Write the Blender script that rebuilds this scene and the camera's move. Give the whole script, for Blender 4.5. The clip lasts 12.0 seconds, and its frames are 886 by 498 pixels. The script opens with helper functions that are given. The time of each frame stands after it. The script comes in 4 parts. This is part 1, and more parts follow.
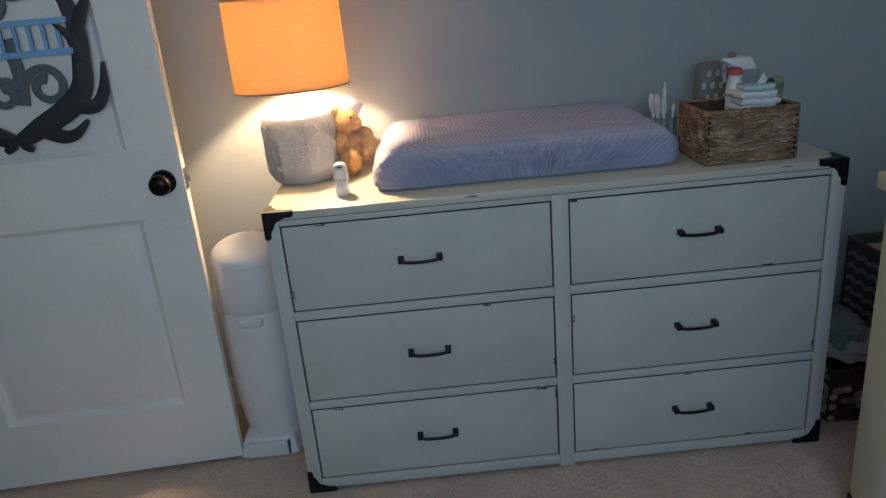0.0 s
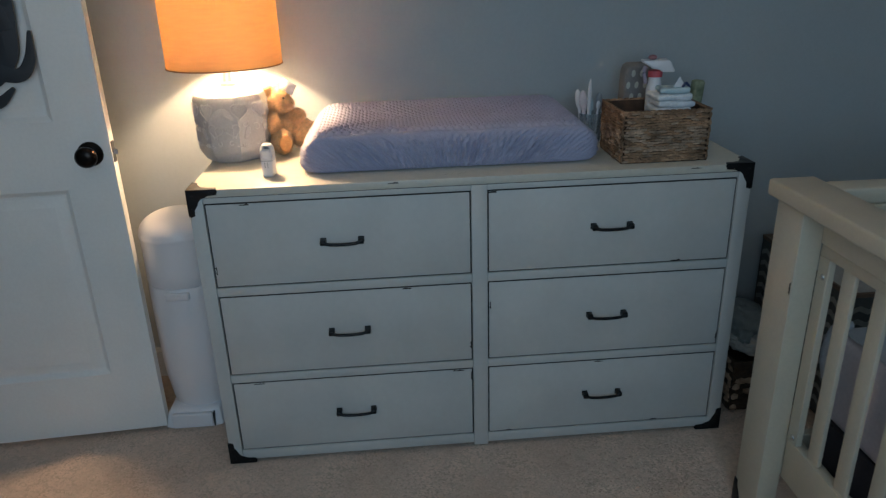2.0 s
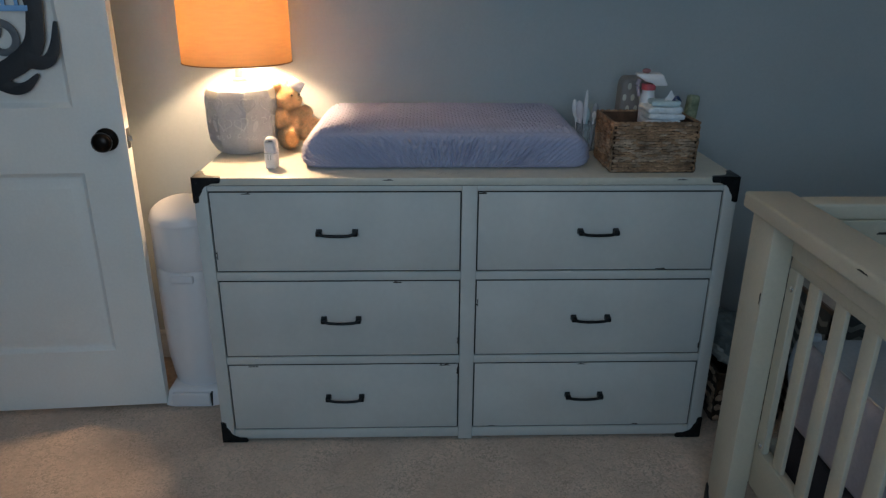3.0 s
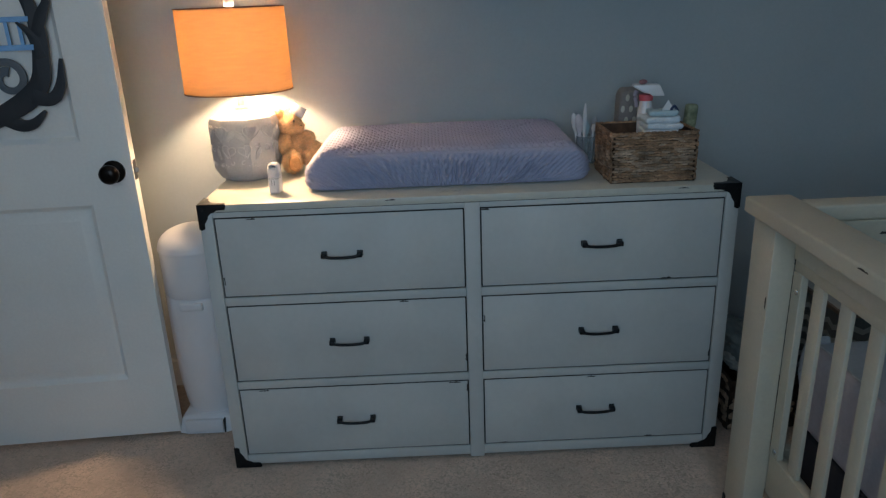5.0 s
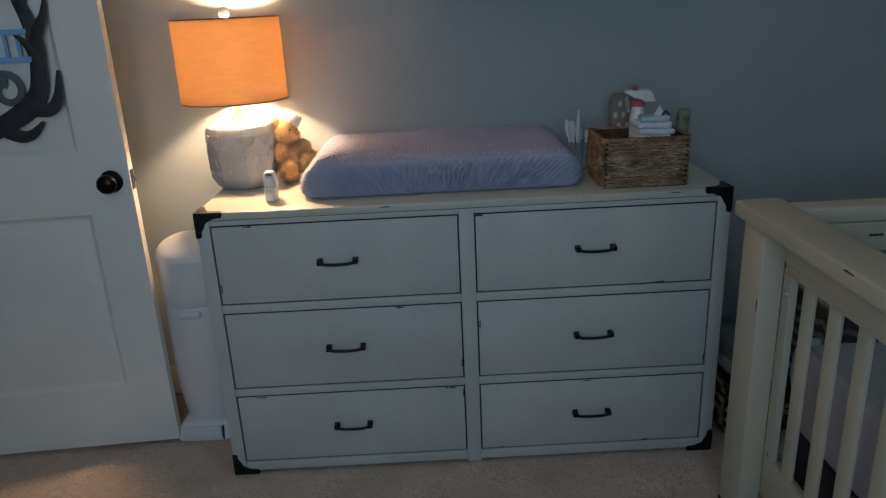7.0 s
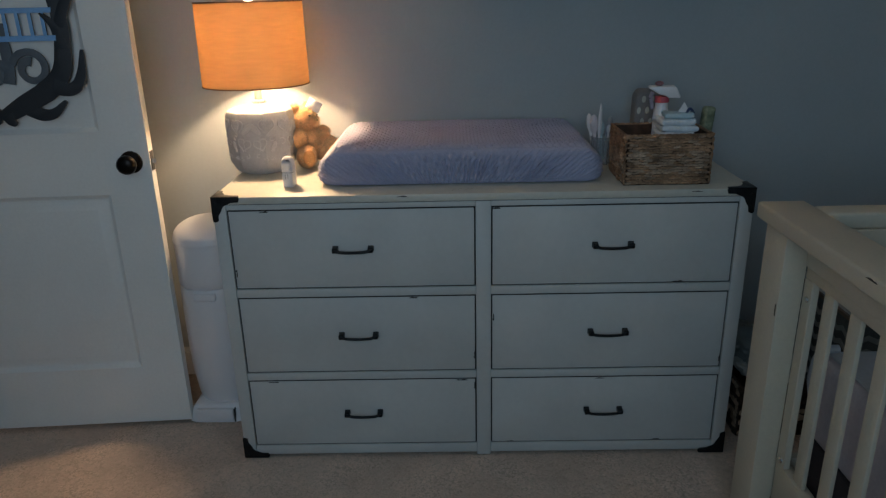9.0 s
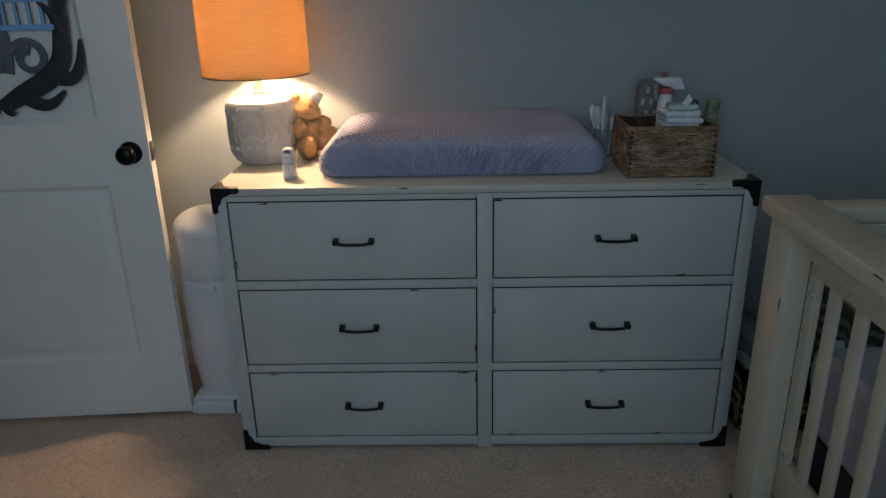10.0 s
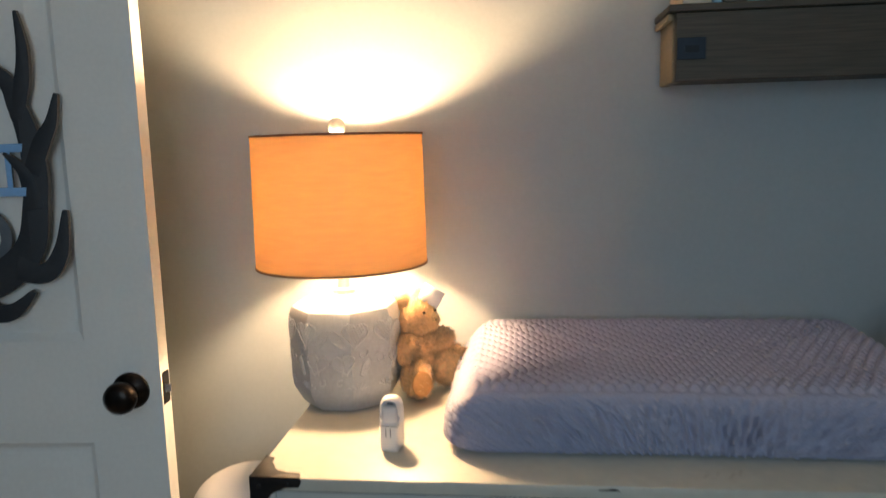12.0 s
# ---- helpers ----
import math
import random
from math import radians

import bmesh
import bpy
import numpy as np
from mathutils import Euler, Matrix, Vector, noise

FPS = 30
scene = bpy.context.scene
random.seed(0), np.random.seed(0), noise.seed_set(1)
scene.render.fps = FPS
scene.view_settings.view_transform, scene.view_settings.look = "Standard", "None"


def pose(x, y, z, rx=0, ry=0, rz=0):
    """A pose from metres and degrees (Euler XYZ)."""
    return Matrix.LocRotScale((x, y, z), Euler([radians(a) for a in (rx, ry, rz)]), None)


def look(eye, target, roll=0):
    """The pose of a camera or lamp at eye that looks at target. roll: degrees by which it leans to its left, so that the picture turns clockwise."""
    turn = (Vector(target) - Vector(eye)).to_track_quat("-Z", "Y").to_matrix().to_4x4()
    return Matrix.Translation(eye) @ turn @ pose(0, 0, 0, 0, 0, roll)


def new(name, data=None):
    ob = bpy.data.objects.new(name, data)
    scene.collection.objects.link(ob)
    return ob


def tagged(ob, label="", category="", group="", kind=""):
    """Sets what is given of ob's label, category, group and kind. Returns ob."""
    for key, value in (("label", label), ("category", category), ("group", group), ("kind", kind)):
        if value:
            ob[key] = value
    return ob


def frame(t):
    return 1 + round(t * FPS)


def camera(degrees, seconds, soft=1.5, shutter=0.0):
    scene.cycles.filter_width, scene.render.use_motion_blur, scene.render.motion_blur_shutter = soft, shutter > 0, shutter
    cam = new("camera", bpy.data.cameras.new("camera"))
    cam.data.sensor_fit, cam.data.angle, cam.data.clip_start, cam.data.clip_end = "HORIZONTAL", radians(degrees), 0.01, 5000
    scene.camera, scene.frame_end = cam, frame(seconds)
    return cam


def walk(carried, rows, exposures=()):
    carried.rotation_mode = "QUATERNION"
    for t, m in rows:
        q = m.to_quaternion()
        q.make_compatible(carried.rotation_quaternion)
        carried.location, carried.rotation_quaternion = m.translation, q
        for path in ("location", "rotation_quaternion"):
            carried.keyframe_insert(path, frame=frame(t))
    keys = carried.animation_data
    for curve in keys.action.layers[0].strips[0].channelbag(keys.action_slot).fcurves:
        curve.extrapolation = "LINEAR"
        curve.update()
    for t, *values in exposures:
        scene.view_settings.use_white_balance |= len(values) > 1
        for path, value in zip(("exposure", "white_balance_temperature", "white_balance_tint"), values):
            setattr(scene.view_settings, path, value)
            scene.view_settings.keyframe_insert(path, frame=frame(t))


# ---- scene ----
cam = camera(63.8, 12.0, soft=1.3, shutter=0.25)
PATH = [
    (0, (0.396, -1.69, 1.297), (0.438, 0.192, 0.623), -5.1),
    (0.5, (0.399, -1.686, 1.298), (0.487, 0.194, 0.619), -4.6),
    (1, (0.403, -1.683, 1.301), (0.535, 0.187, 0.605), -4.5),
    (1.5, (0.417, -1.687, 1.32), (0.574, 0.165, 0.581), -3.3),
    (2, (0.512, -1.743, 1.332), (0.644, 0.11, 0.59), -1.7),
    (2.5, (0.584, -1.807, 1.328), (0.692, 0.056, 0.608), 0.7),
    (3, (0.605, -1.83, 1.328), (0.664, 0.036, 0.611), 0.4),
    (3.2, (0.607, -1.835, 1.324), (0.656, 0.041, 0.633), -0.1),
    (5, (0.629, -1.845, 1.321), (0.652, 0.043, 0.661), -2.2),
    (5.5, (0.635, -1.85, 1.32), (0.659, 0.044, 0.678), -2.6),
    (6, (0.638, -1.858, 1.317), (0.658, 0.04, 0.685), -2.7),
    (6.5, (0.643, -1.861, 1.32), (0.665, 0.035, 0.682), -2.9),
    (8.5, (0.656, -1.857, 1.329), (0.642, 0.033, 0.677), -1.4),
    (9, (0.655, -1.848, 1.326), (0.622, 0.036, 0.657), -1.3),
    (9.5, (0.657, -1.842, 1.326), (0.615, 0.037, 0.642), -1.4),
    (10, (0.66, -1.831, 1.329), (0.618, 0.043, 0.632), -1.2),
    (10.5, (0.644, -1.765, 1.329), (0.559, 0.097, 0.604), -0.4),
    (10.7, (0.615, -1.697, 1.325), (0.498, 0.16, 0.593), 0.5),
    (10.9, (0.576, -1.596, 1.318), (0.421, 0.269, 0.612), 0.9),
    (11, (0.546, -1.542, 1.323), (0.37, 0.344, 0.682), 1.0),
    (11.2, (0.500, -1.420, 1.338), (0.299, 0.497, 0.777), 0.7),
    (11.5, (0.436, -1.256, 1.328), (0.271, 0.688, 0.886), -0.4),
    (11.7, (0.432, -1.13, 1.317), (0.255, 0.822, 0.916), -1.1),
    (12, (0.396, -0.946, 1.3), (0.179, 1.022, 1.012), -1.5),
]
EXPOSURES = [(0.0, 0.2, 6680, 10), (1.0, 0.17, 6680, 10), (1.5, 0.15, 6690, 10), (2.0, 0.13, 6660, 10), (2.5, 0.12, 6560, 10), (3.2, 0.05, 6540, 10), (5.0, 0.07, 6520, 10), (5.5, -0.18, 6640, 10), (6.5, -0.22, 6680, 10), (8.5, -0.37, 6700, 10), (10.0, -0.38, 6700, 10), (10.5, -0.28, 6680, 10), (11.0, -0.19, 6700, 10), (11.5, -0.03, 6820, 10), (12.0, 0.06, 7120, 10)]
walk(cam, [(t, look(eye, target, roll)) for t, eye, target, roll in PATH], EXPOSURES)

# ---- light and exposure ----
world = bpy.data.worlds.new("world")
scene.world = world
world.use_nodes = True
wn = world.node_tree
sky = wn.nodes.new("ShaderNodeTexSky")
sky.sky_type = "NISHITA"
sky.sun_disc = False
sky.sun_elevation = radians(4)
sky.sun_rotation = radians(140)
wn.links.new(sky.outputs[0], wn.nodes["Background"].inputs[0])
wn.nodes["Background"].inputs[1].default_value = 0.06

# daylight of dusk in the window's opening, behind the camera
WINDOW_POWER, BULB = 16.9, 1010.0
area = bpy.data.lights.new("window_light", "AREA")
area.shape, area.size, area.size_y = "RECTANGLE", 1.3, 1.3
area.energy, area.color = WINDOW_POWER, (0.445, 0.70, 0.965)
lamp_ob = new("window_light", area)
lamp_ob.matrix_world = look((0.42, -2.68, 1.55), (0.38, 0.0, 1.1))


# ---- materials ----
def mat(name, color, rough=0.6, metal=0.0, vary=0.12, scale=6.0, fine=0.06, fine_scale=120.0, bump=0.15, bump_scale=200.0,
        dist=0.001, piece=0.0, tint=None, sheen=0.0):
    """Principled material, varied at two scales, with fine relief."""
    m = bpy.data.materials.new(name)
    m.use_nodes = True
    t = m.node_tree
    b = t.nodes["Principled BSDF"]
    co = t.nodes.new("ShaderNodeTexCoord")
    n1, n2 = t.nodes.new("ShaderNodeTexNoise"), t.nodes.new("ShaderNodeTexNoise")
    n1.inputs["Scale"].default_value, n1.inputs["Detail"].default_value = scale, 4
    n2.inputs["Scale"].default_value, n2.inputs["Detail"].default_value = fine_scale, 3
    for n in (n1, n2):
        t.links.new(co.outputs["Object"], n.inputs["Vector"])
    r1, r2 = t.nodes.new("ShaderNodeMapRange"), t.nodes.new("ShaderNodeMapRange")
    for r, n, a in ((r1, n1, vary), (r2, n2, fine)):
        r.inputs["From Min"].default_value, r.inputs["From Max"].default_value = 0.3, 0.7
        r.inputs["To Min"].default_value, r.inputs["To Max"].default_value = 1 - a, 1 + a
        t.links.new(n.outputs["Fac"], r.inputs["Value"])
    mul = t.nodes.new("ShaderNodeMath")
    mul.operation = "MULTIPLY"
    t.links.new(r1.outputs[0], mul.inputs[0])
    t.links.new(r2.outputs[0], mul.inputs[1])
    value = mul.outputs[0]
    if piece:
        info = t.nodes.new("ShaderNodeNewGeometry")
        r3 = t.nodes.new("ShaderNodeMapRange")
        r3.inputs["To Min"].default_value, r3.inputs["To Max"].default_value = 1 - piece, 1 + piece
        t.links.new(info.outputs["Random Per Island"], r3.inputs["Value"])
        m2 = t.nodes.new("ShaderNodeMath")
        m2.operation = "MULTIPLY"
        t.links.new(value, m2.inputs[0])
        t.links.new(r3.outputs[0], m2.inputs[1])
        value = m2.outputs[0]
    sc = t.nodes.new("ShaderNodeVectorMath")
    sc.operation = "SCALE"
    sc.inputs[0].default_value = color
    if tint:
        mix = t.nodes.new("ShaderNodeMix")
        mix.data_type = "RGBA"
        mix.inputs["A"].default_value, mix.inputs["B"].default_value = (*color, 1), (*tint, 1)
        t.links.new(n1.outputs["Fac"], mix.inputs["Factor"])
        t.links.new(mix.outputs["Result"], sc.inputs[0])
    t.links.new(value, sc.inputs["Scale"])
    t.links.new(sc.outputs[0], b.inputs["Base Color"])
    b.inputs["Roughness"].default_value, b.inputs["Metallic"].default_value = rough, metal
    if sheen:
        b.inputs["Sheen Weight"].default_value = sheen
    n3 = t.nodes.new("ShaderNodeTexNoise")
    n3.inputs["Scale"].default_value, n3.inputs["Detail"].default_value = bump_scale, 4
    t.links.new(co.outputs["Object"], n3.inputs["Vector"])
    bp = t.nodes.new("ShaderNodeBump")
    bp.inputs["Strength"].default_value, bp.inputs["Distance"].default_value = bump, dist
    t.links.new(n3.outputs["Fac"], bp.inputs["Height"])
    t.links.new(bp.outputs[0], b.inputs["Normal"])
    return m


def wood(name, color, grain=(2.0, 40.0, 40.0), dark=0.55, rough=0.6):
    """Wood with grain stretched along the object's x."""
    m = mat(name, color, rough, vary=0.15, bump=0.3, bump_scale=60)
    t = m.node_tree
    co = t.nodes["Texture Coordinate"]
    mp = t.nodes.new("ShaderNodeMapping")
    mp.inputs["Scale"].default_value = grain
    t.links.new(co.outputs["Object"], mp.inputs["Vector"])
    for n in t.nodes:
        if n.type == "TEX_NOISE":
            t.links.new(mp.outputs[0], n.inputs["Vector"])
            n.inputs["Scale"].default_value = min(n.inputs["Scale"].default_value, 6)
    return m


WALL = mat("wall_paint", (0.43, 0.465, 0.475), 0.85, vary=0.03, scale=2, fine=0.02, bump=0.25, bump_scale=260, dist=0.0006)
CEIL = mat("ceiling_paint", (0.75, 0.75, 0.73), 0.9, vary=0.03)
TRIM = mat("trim_paint", (0.72, 0.72, 0.70), 0.45, vary=0.04, bump=0.05)
DOOR = mat("door_paint", (0.82, 0.82, 0.79), 0.42, vary=0.04, scale=3, fine=0.02, bump=0.12, bump_scale=90, dist=0.0005)
CARPET = mat("carpet", (0.53, 0.42, 0.335), 1.0, vary=0.14, scale=6, fine=0.12, fine_scale=70, bump=0.8, bump_scale=300, dist=0.004)
TUFT = mat("carpet_yarn", (0.62, 0.475, 0.385), 1.0, vary=0.14, scale=5, fine=0.06, fine_scale=30, piece=0.05, bump=0.0)
PAINT = mat("cream_white_paint", (0.565, 0.562, 0.535), 0.5, vary=0.07, scale=4, fine=0.018, fine_scale=60, bump=0.1, bump_scale=70, dist=0.0006)
TOPPAINT = mat("worn_cream_paint", (0.62, 0.585, 0.50), 0.42, vary=0.06, scale=5, fine=0.04, fine_scale=50, bump=0.2, bump_scale=60, dist=0.0006)
CRIB = mat("antique_cream_paint", (0.56, 0.495, 0.385), 0.5, vary=0.05, scale=4, fine=0.03, bump=0.15, bump_scale=60, dist=0.0006)
# stain of the drawer edges; elsewhere shade painted into gaps and grooves
GAP = mat("dark_stain_and_gap_shade", (0.035, 0.03, 0.027), 0.8, vary=0.2)
CHIP = mat("bare_dark_wood", (0.05, 0.04, 0.032), 0.8, vary=0.3, scale=80)
IRON = mat("black_iron", (0.013, 0.013, 0.014), 0.42, 0.55, vary=0.25, scale=30, bump=0.3, bump_scale=160, dist=0.0004)
KNOB = mat("oil_rubbed_bronze", (0.018, 0.014, 0.012), 0.28, 0.85, vary=0.3, scale=20, bump=0.05)
STEEL = mat("bright_steel", (0.6, 0.6, 0.6), 0.25, 1.0, vary=0.1, bump=0.05)
PLASTIC = mat("white_plastic", (0.78, 0.76, 0.77), 0.33, vary=0.02, fine=0.0, bump=0.004, bump_scale=12)
GREYPL = mat("grey_plastic", (0.30, 0.31, 0.33), 0.4, vary=0.05)
CERAMIC = mat("grey_glazed_ceramic", (0.455, 0.47, 0.485), 0.35, vary=0.10, scale=14, fine=0.06, fine_scale=160, bump=0.2, bump_scale=120, dist=0.0008)
RELIEF = mat("pale_relief_glaze", (0.535, 0.545, 0.55), 0.35, vary=0.08, bump=0.1)
MINKY = mat("lavender_minky", (0.435, 0.420, 0.535), 0.9, vary=0.06, scale=9, fine=0.08, fine_scale=300, bump=0.5, bump_scale=700, dist=0.0012, sheen=0.12)
FUR = mat("golden_plush", (0.88, 0.54, 0.265), 0.95, vary=0.22, scale=40, fine=0.15, fine_scale=150, bump=0.6, bump_scale=250, dist=0.003, sheen=0.3)
FURPAD = mat("tan_felt", (0.70, 0.34, 0.13), 0.95, vary=0.1, scale=40, bump=0.4)
EYE = mat("black_bead", (0.01, 0.01, 0.01), 0.15)
PAPER = mat("white_paper", (0.75, 0.75, 0.75), 0.7, vary=0.03)
GRASS = mat("woven_seagrass", (0.285, 0.155, 0.080), 0.7, vary=0.5, scale=22, fine=0.25, fine_scale=140, bump=0.6, bump_scale=220, dist=0.0015, piece=0.22, tint=(0.33, 0.20, 0.12))
PALEGRASS = mat("pale_woven_seagrass", (0.33, 0.205, 0.13), 0.7, vary=0.45, scale=22, fine=0.25, fine_scale=140, bump=0.6, bump_scale=220, dist=0.0015, piece=0.25, tint=(0.42, 0.31, 0.22))
DARKGRASS = mat("dark_woven_rattan", (0.050, 0.029, 0.017), 0.75, vary=0.3, scale=22, piece=0.4)
LINER = mat("off_white_cotton", (0.42, 0.41, 0.38), 0.9, vary=0.1, scale=20)
INNER = mat("dark_basket_lining", (0.085, 0.048, 0.03), 0.9, vary=0.3, scale=40)
DIAPER = mat("soft_white_nonwoven", (0.78, 0.80, 0.82), 0.85, vary=0.04, scale=30, bump=0.5, bump_scale=120, dist=0.0015)
TEAL = mat("pale_teal_print", (0.48, 0.60, 0.63), 0.6)
NAVY = mat("navy_print", (0.03, 0.05, 0.12), 0.5)
RED = mat("coral_red_print", (0.62, 0.10, 0.12), 0.5)
GREEN = mat("green_packaging", (0.14, 0.20, 0.095), 0.55, vary=0.5, scale=30, tint=(0.30, 0.30, 0.22))
TAUPE = mat("taupe_fabric", (0.26, 0.24, 0.23), 0.9, vary=0.08, bump=0.4, bump_scale=300)
DOTS = mat("cream_dots", (0.62, 0.60, 0.52), 0.9)
PINKW = mat("pinkish_white_plastic", (0.70, 0.62, 0.64), 0.35)
ANTLER = mat("charcoal_painted_board", (0.022, 0.026, 0.032), 0.6, vary=0.15, bump=0.2, bump_scale=90)
BOARDEDGE = mat("raw_board_edge", (0.16, 0.14, 0.12), 0.7, vary=0.15)
SLATE = mat("slate_grey_painted_board", (0.105, 0.125, 0.145), 0.6, vary=0.12, bump=0.2)
SKYBLUE = mat("sky_blue_painted_board", (0.20, 0.42, 0.72), 0.55, vary=0.10, bump=0.2)
SHELFW = wood("weathered_brown_wood", (0.078, 0.064, 0.047))
SHELFE = wood("honey_wood_end", (0.25, 0.205, 0.145))
PLATE = mat("blackened_plate", (0.02, 0.026, 0.035), 0.4, 0.6)
SHEET = mat("pale_pink_sheet", (0.50, 0.44, 0.46), 0.9, vary=0.06, bump=0.4, bump_scale=200)
SHEETTOP = mat("blue_grey_sheet", (0.42, 0.44, 0.47), 0.9, vary=0.06, bump=0.4, bump_scale=200)
DARKCLOTH = mat("dark_plum_skirt", (0.035, 0.026, 0.030), 0.95, vary=0.15)
CHEVD = mat("dark_grey_canvas", (0.085, 0.09, 0.085), 0.9, bump=0.4, bump_scale=400)
CHEVL = mat("pale_grey_print", (0.25, 0.26, 0.24), 0.9, bump=0.4, bump_scale=400)
RIM = mat("tan_binding", (0.16, 0.11, 0.08), 0.85)
BAG = mat("clouded_plastic_film", (0.20, 0.22, 0.215), 0.35, vary=0.12, scale=20, bump=0.25, bump_scale=18, dist=0.004)
CORD = mat("ivory_cord", (0.55, 0.50, 0.40), 0.5)
GLASS = mat("clear_plastic", (0.72, 0.76, 0.78), 0.12)
GLASS.node_tree.nodes["Principled BSDF"].inputs["Transmission Weight"].default_value = 0.75
GLASS.node_tree.nodes["Principled BSDF"].inputs["IOR"].default_value = 1.2
BOOKS = [mat("book_" + n, c, 0.6) for n, c in (("cream", (0.62, 0.55, 0.45)), ("blue", (0.35, 0.58, 0.72)), ("teal", (0.25, 0.42, 0.42)),
                                              ("white", (0.6, 0.6, 0.58)), ("brown", (0.12, 0.10, 0.09)))]


def linen():
    """Lamp shade cloth: lets the bulb's light through, with a woven relief."""
    m = bpy.data.materials.new("orange_linen_shade")
    m.use_nodes = True
    t = m.node_tree
    t.nodes.remove(t.nodes["Principled BSDF"])
    d, tr, mx = (t.nodes.new(n) for n in ("ShaderNodeBsdfDiffuse", "ShaderNodeBsdfTranslucent", "ShaderNodeMixShader"))
    co, mp, n1 = (t.nodes.new(n) for n in ("ShaderNodeTexCoord", "ShaderNodeMapping", "ShaderNodeTexNoise"))
    mp.inputs["Scale"].default_value = (11, 11, 70)
    n1.inputs["Scale"].default_value, n1.inputs["Detail"].default_value = 2.0, 6
    t.links.new(co.outputs["Object"], mp.inputs[0])
    t.links.new(mp.outputs[0], n1.inputs["Vector"])
    mixc = t.nodes.new("ShaderNodeMix")
    mixc.data_type = "RGBA"
    mixc.inputs["A"].default_value, mixc.inputs["B"].default_value = (0.23, 0.106, 0.032, 1), (0.77, 0.422, 0.152, 1)
    t.links.new(n1.outputs["Fac"], mixc.inputs["Factor"])
    t.links.new(mixc.outputs["Result"], tr.inputs[0])
    d.inputs[0].default_value = (0.55, 0.36, 0.20, 1)
    mx.inputs[0].default_value = SHADE_THROUGH
    t.links.new(d.outputs[0], mx.inputs[1])
    t.links.new(tr.outputs[0], mx.inputs[2])
    t.links.new(mx.outputs[0], t.nodes["Material Output"].inputs[0])
    return m


SHADE_THROUGH = 0.245
LINEN = linen()


def lining():
    """White lining inside the shade: scatters most of the light back, lets some through."""
    m = bpy.data.materials.new("white_shade_lining")
    m.use_nodes = True
    t = m.node_tree
    t.nodes.remove(t.nodes["Principled BSDF"])
    d, tr, mx = (t.nodes.new(n) for n in ("ShaderNodeBsdfDiffuse", "ShaderNodeBsdfTranslucent", "ShaderNodeMixShader"))
    d.inputs[0].default_value = (0.86, 0.82, 0.74, 1)
    tr.inputs[0].default_value = (0.85, 0.80, 0.72, 1)
    mx.inputs[0].default_value = 0.30
    t.links.new(d.outputs[0], mx.inputs[1])
    t.links.new(tr.outputs[0], mx.inputs[2])
    t.links.new(mx.outputs[0], t.nodes["Material Output"].inputs[0])
    return m


LINING = lining()
GLOW = bpy.data.materials.new("lit_bulb")
GLOW.use_nodes = True
gb = GLOW.node_tree.nodes["Principled BSDF"]
gb.inputs["Emission Color"].default_value = (1.0, 0.69, 0.42, 1)
gb.inputs["Emission Strength"].default_value = BULB


# ---- mesh helpers ----
def mesh_of(name, bm, materials, smooth=None):
    me = bpy.data.meshes.new(name)
    bmesh.ops.recalc_face_normals(bm, faces=bm.faces)
    bm.to_mesh(me)
    bm.free()
    for m in materials if isinstance(materials, (list, tuple)) else [materials]:
        me.materials.append(m)
    if smooth is not None:
        me.shade_smooth()
        me.set_sharp_from_angle(angle=radians(smooth))
    return me


def part(name, bm, material, parent=None, label="", smooth=40):
    ob = new(name, mesh_of(name, bm, material, smooth))
    ob.parent = parent
    if label:
        ob["label"] = label
    return ob


def thing(name, label, category, m=None, group="", kind=""):
    ob = new(name)
    ob.empty_display_size = 0.05
    if m is not None:
        ob.matrix_world = m
    return tagged(ob, label, category, group, kind)


def box(x0, x1, y0, y1, z0, z1, bevel=0.0, seg=1, bm=None):
    """A box, its edges bevelled, added to bm."""
    own = bmesh.new()
    r = bmesh.ops.create_cube(own, size=1)
    for v in own.verts:
        v.co = Vector(((x0 + x1) / 2 + v.co.x * (x1 - x0), (y0 + y1) / 2 + v.co.y * (y1 - y0), (z0 + z1) / 2 + v.co.z * (z1 - z0)))
    if bevel:
        bmesh.ops.bevel(own, geom=own.edges[:], offset=bevel, segments=seg, affect="EDGES", profile=0.5)
    return join(bm, own)


def join(bm, own, index=0, m=None):
    """Adds own to bm (or gives own), with a material index and a transform."""
    if m is not None:
        bmesh.ops.transform(own, matrix=m, verts=own.verts)
    if index:
        for f in own.faces:
            f.material_index = index
    if bm is None:
        return own
    me = bpy.data.meshes.new("tmp")
    own.to_mesh(me)
    own.free()
    bm.from_mesh(me)
    bpy.data.meshes.remove(me)
    return bm


def lathe(profile, n=48, bm=None, index=0, squash=None, m=None):
    """A turned shape round z from (radius, z) pairs; squash(angle) scales the radius."""
    own = bmesh.new()
    rings = []
    for r, z in profile:
        ring = []
        for i in range(n):
            a = 2 * math.pi * i / n
            k = squash(a) if squash else 1
            ring.append(own.verts.new((r * k * math.cos(a), r * k * math.sin(a), z)))
        rings.append(ring)
    for a, b in zip(rings, rings[1:]):
        for i in range(n):
            own.faces.new((a[i], a[(i + 1) % n], b[(i + 1) % n], b[i]))
    for ring, flip in ((rings[0], True), (rings[-1], False)):
        own.faces.new(ring[::-1] if flip else ring)
    return join(bm, own, index, m)


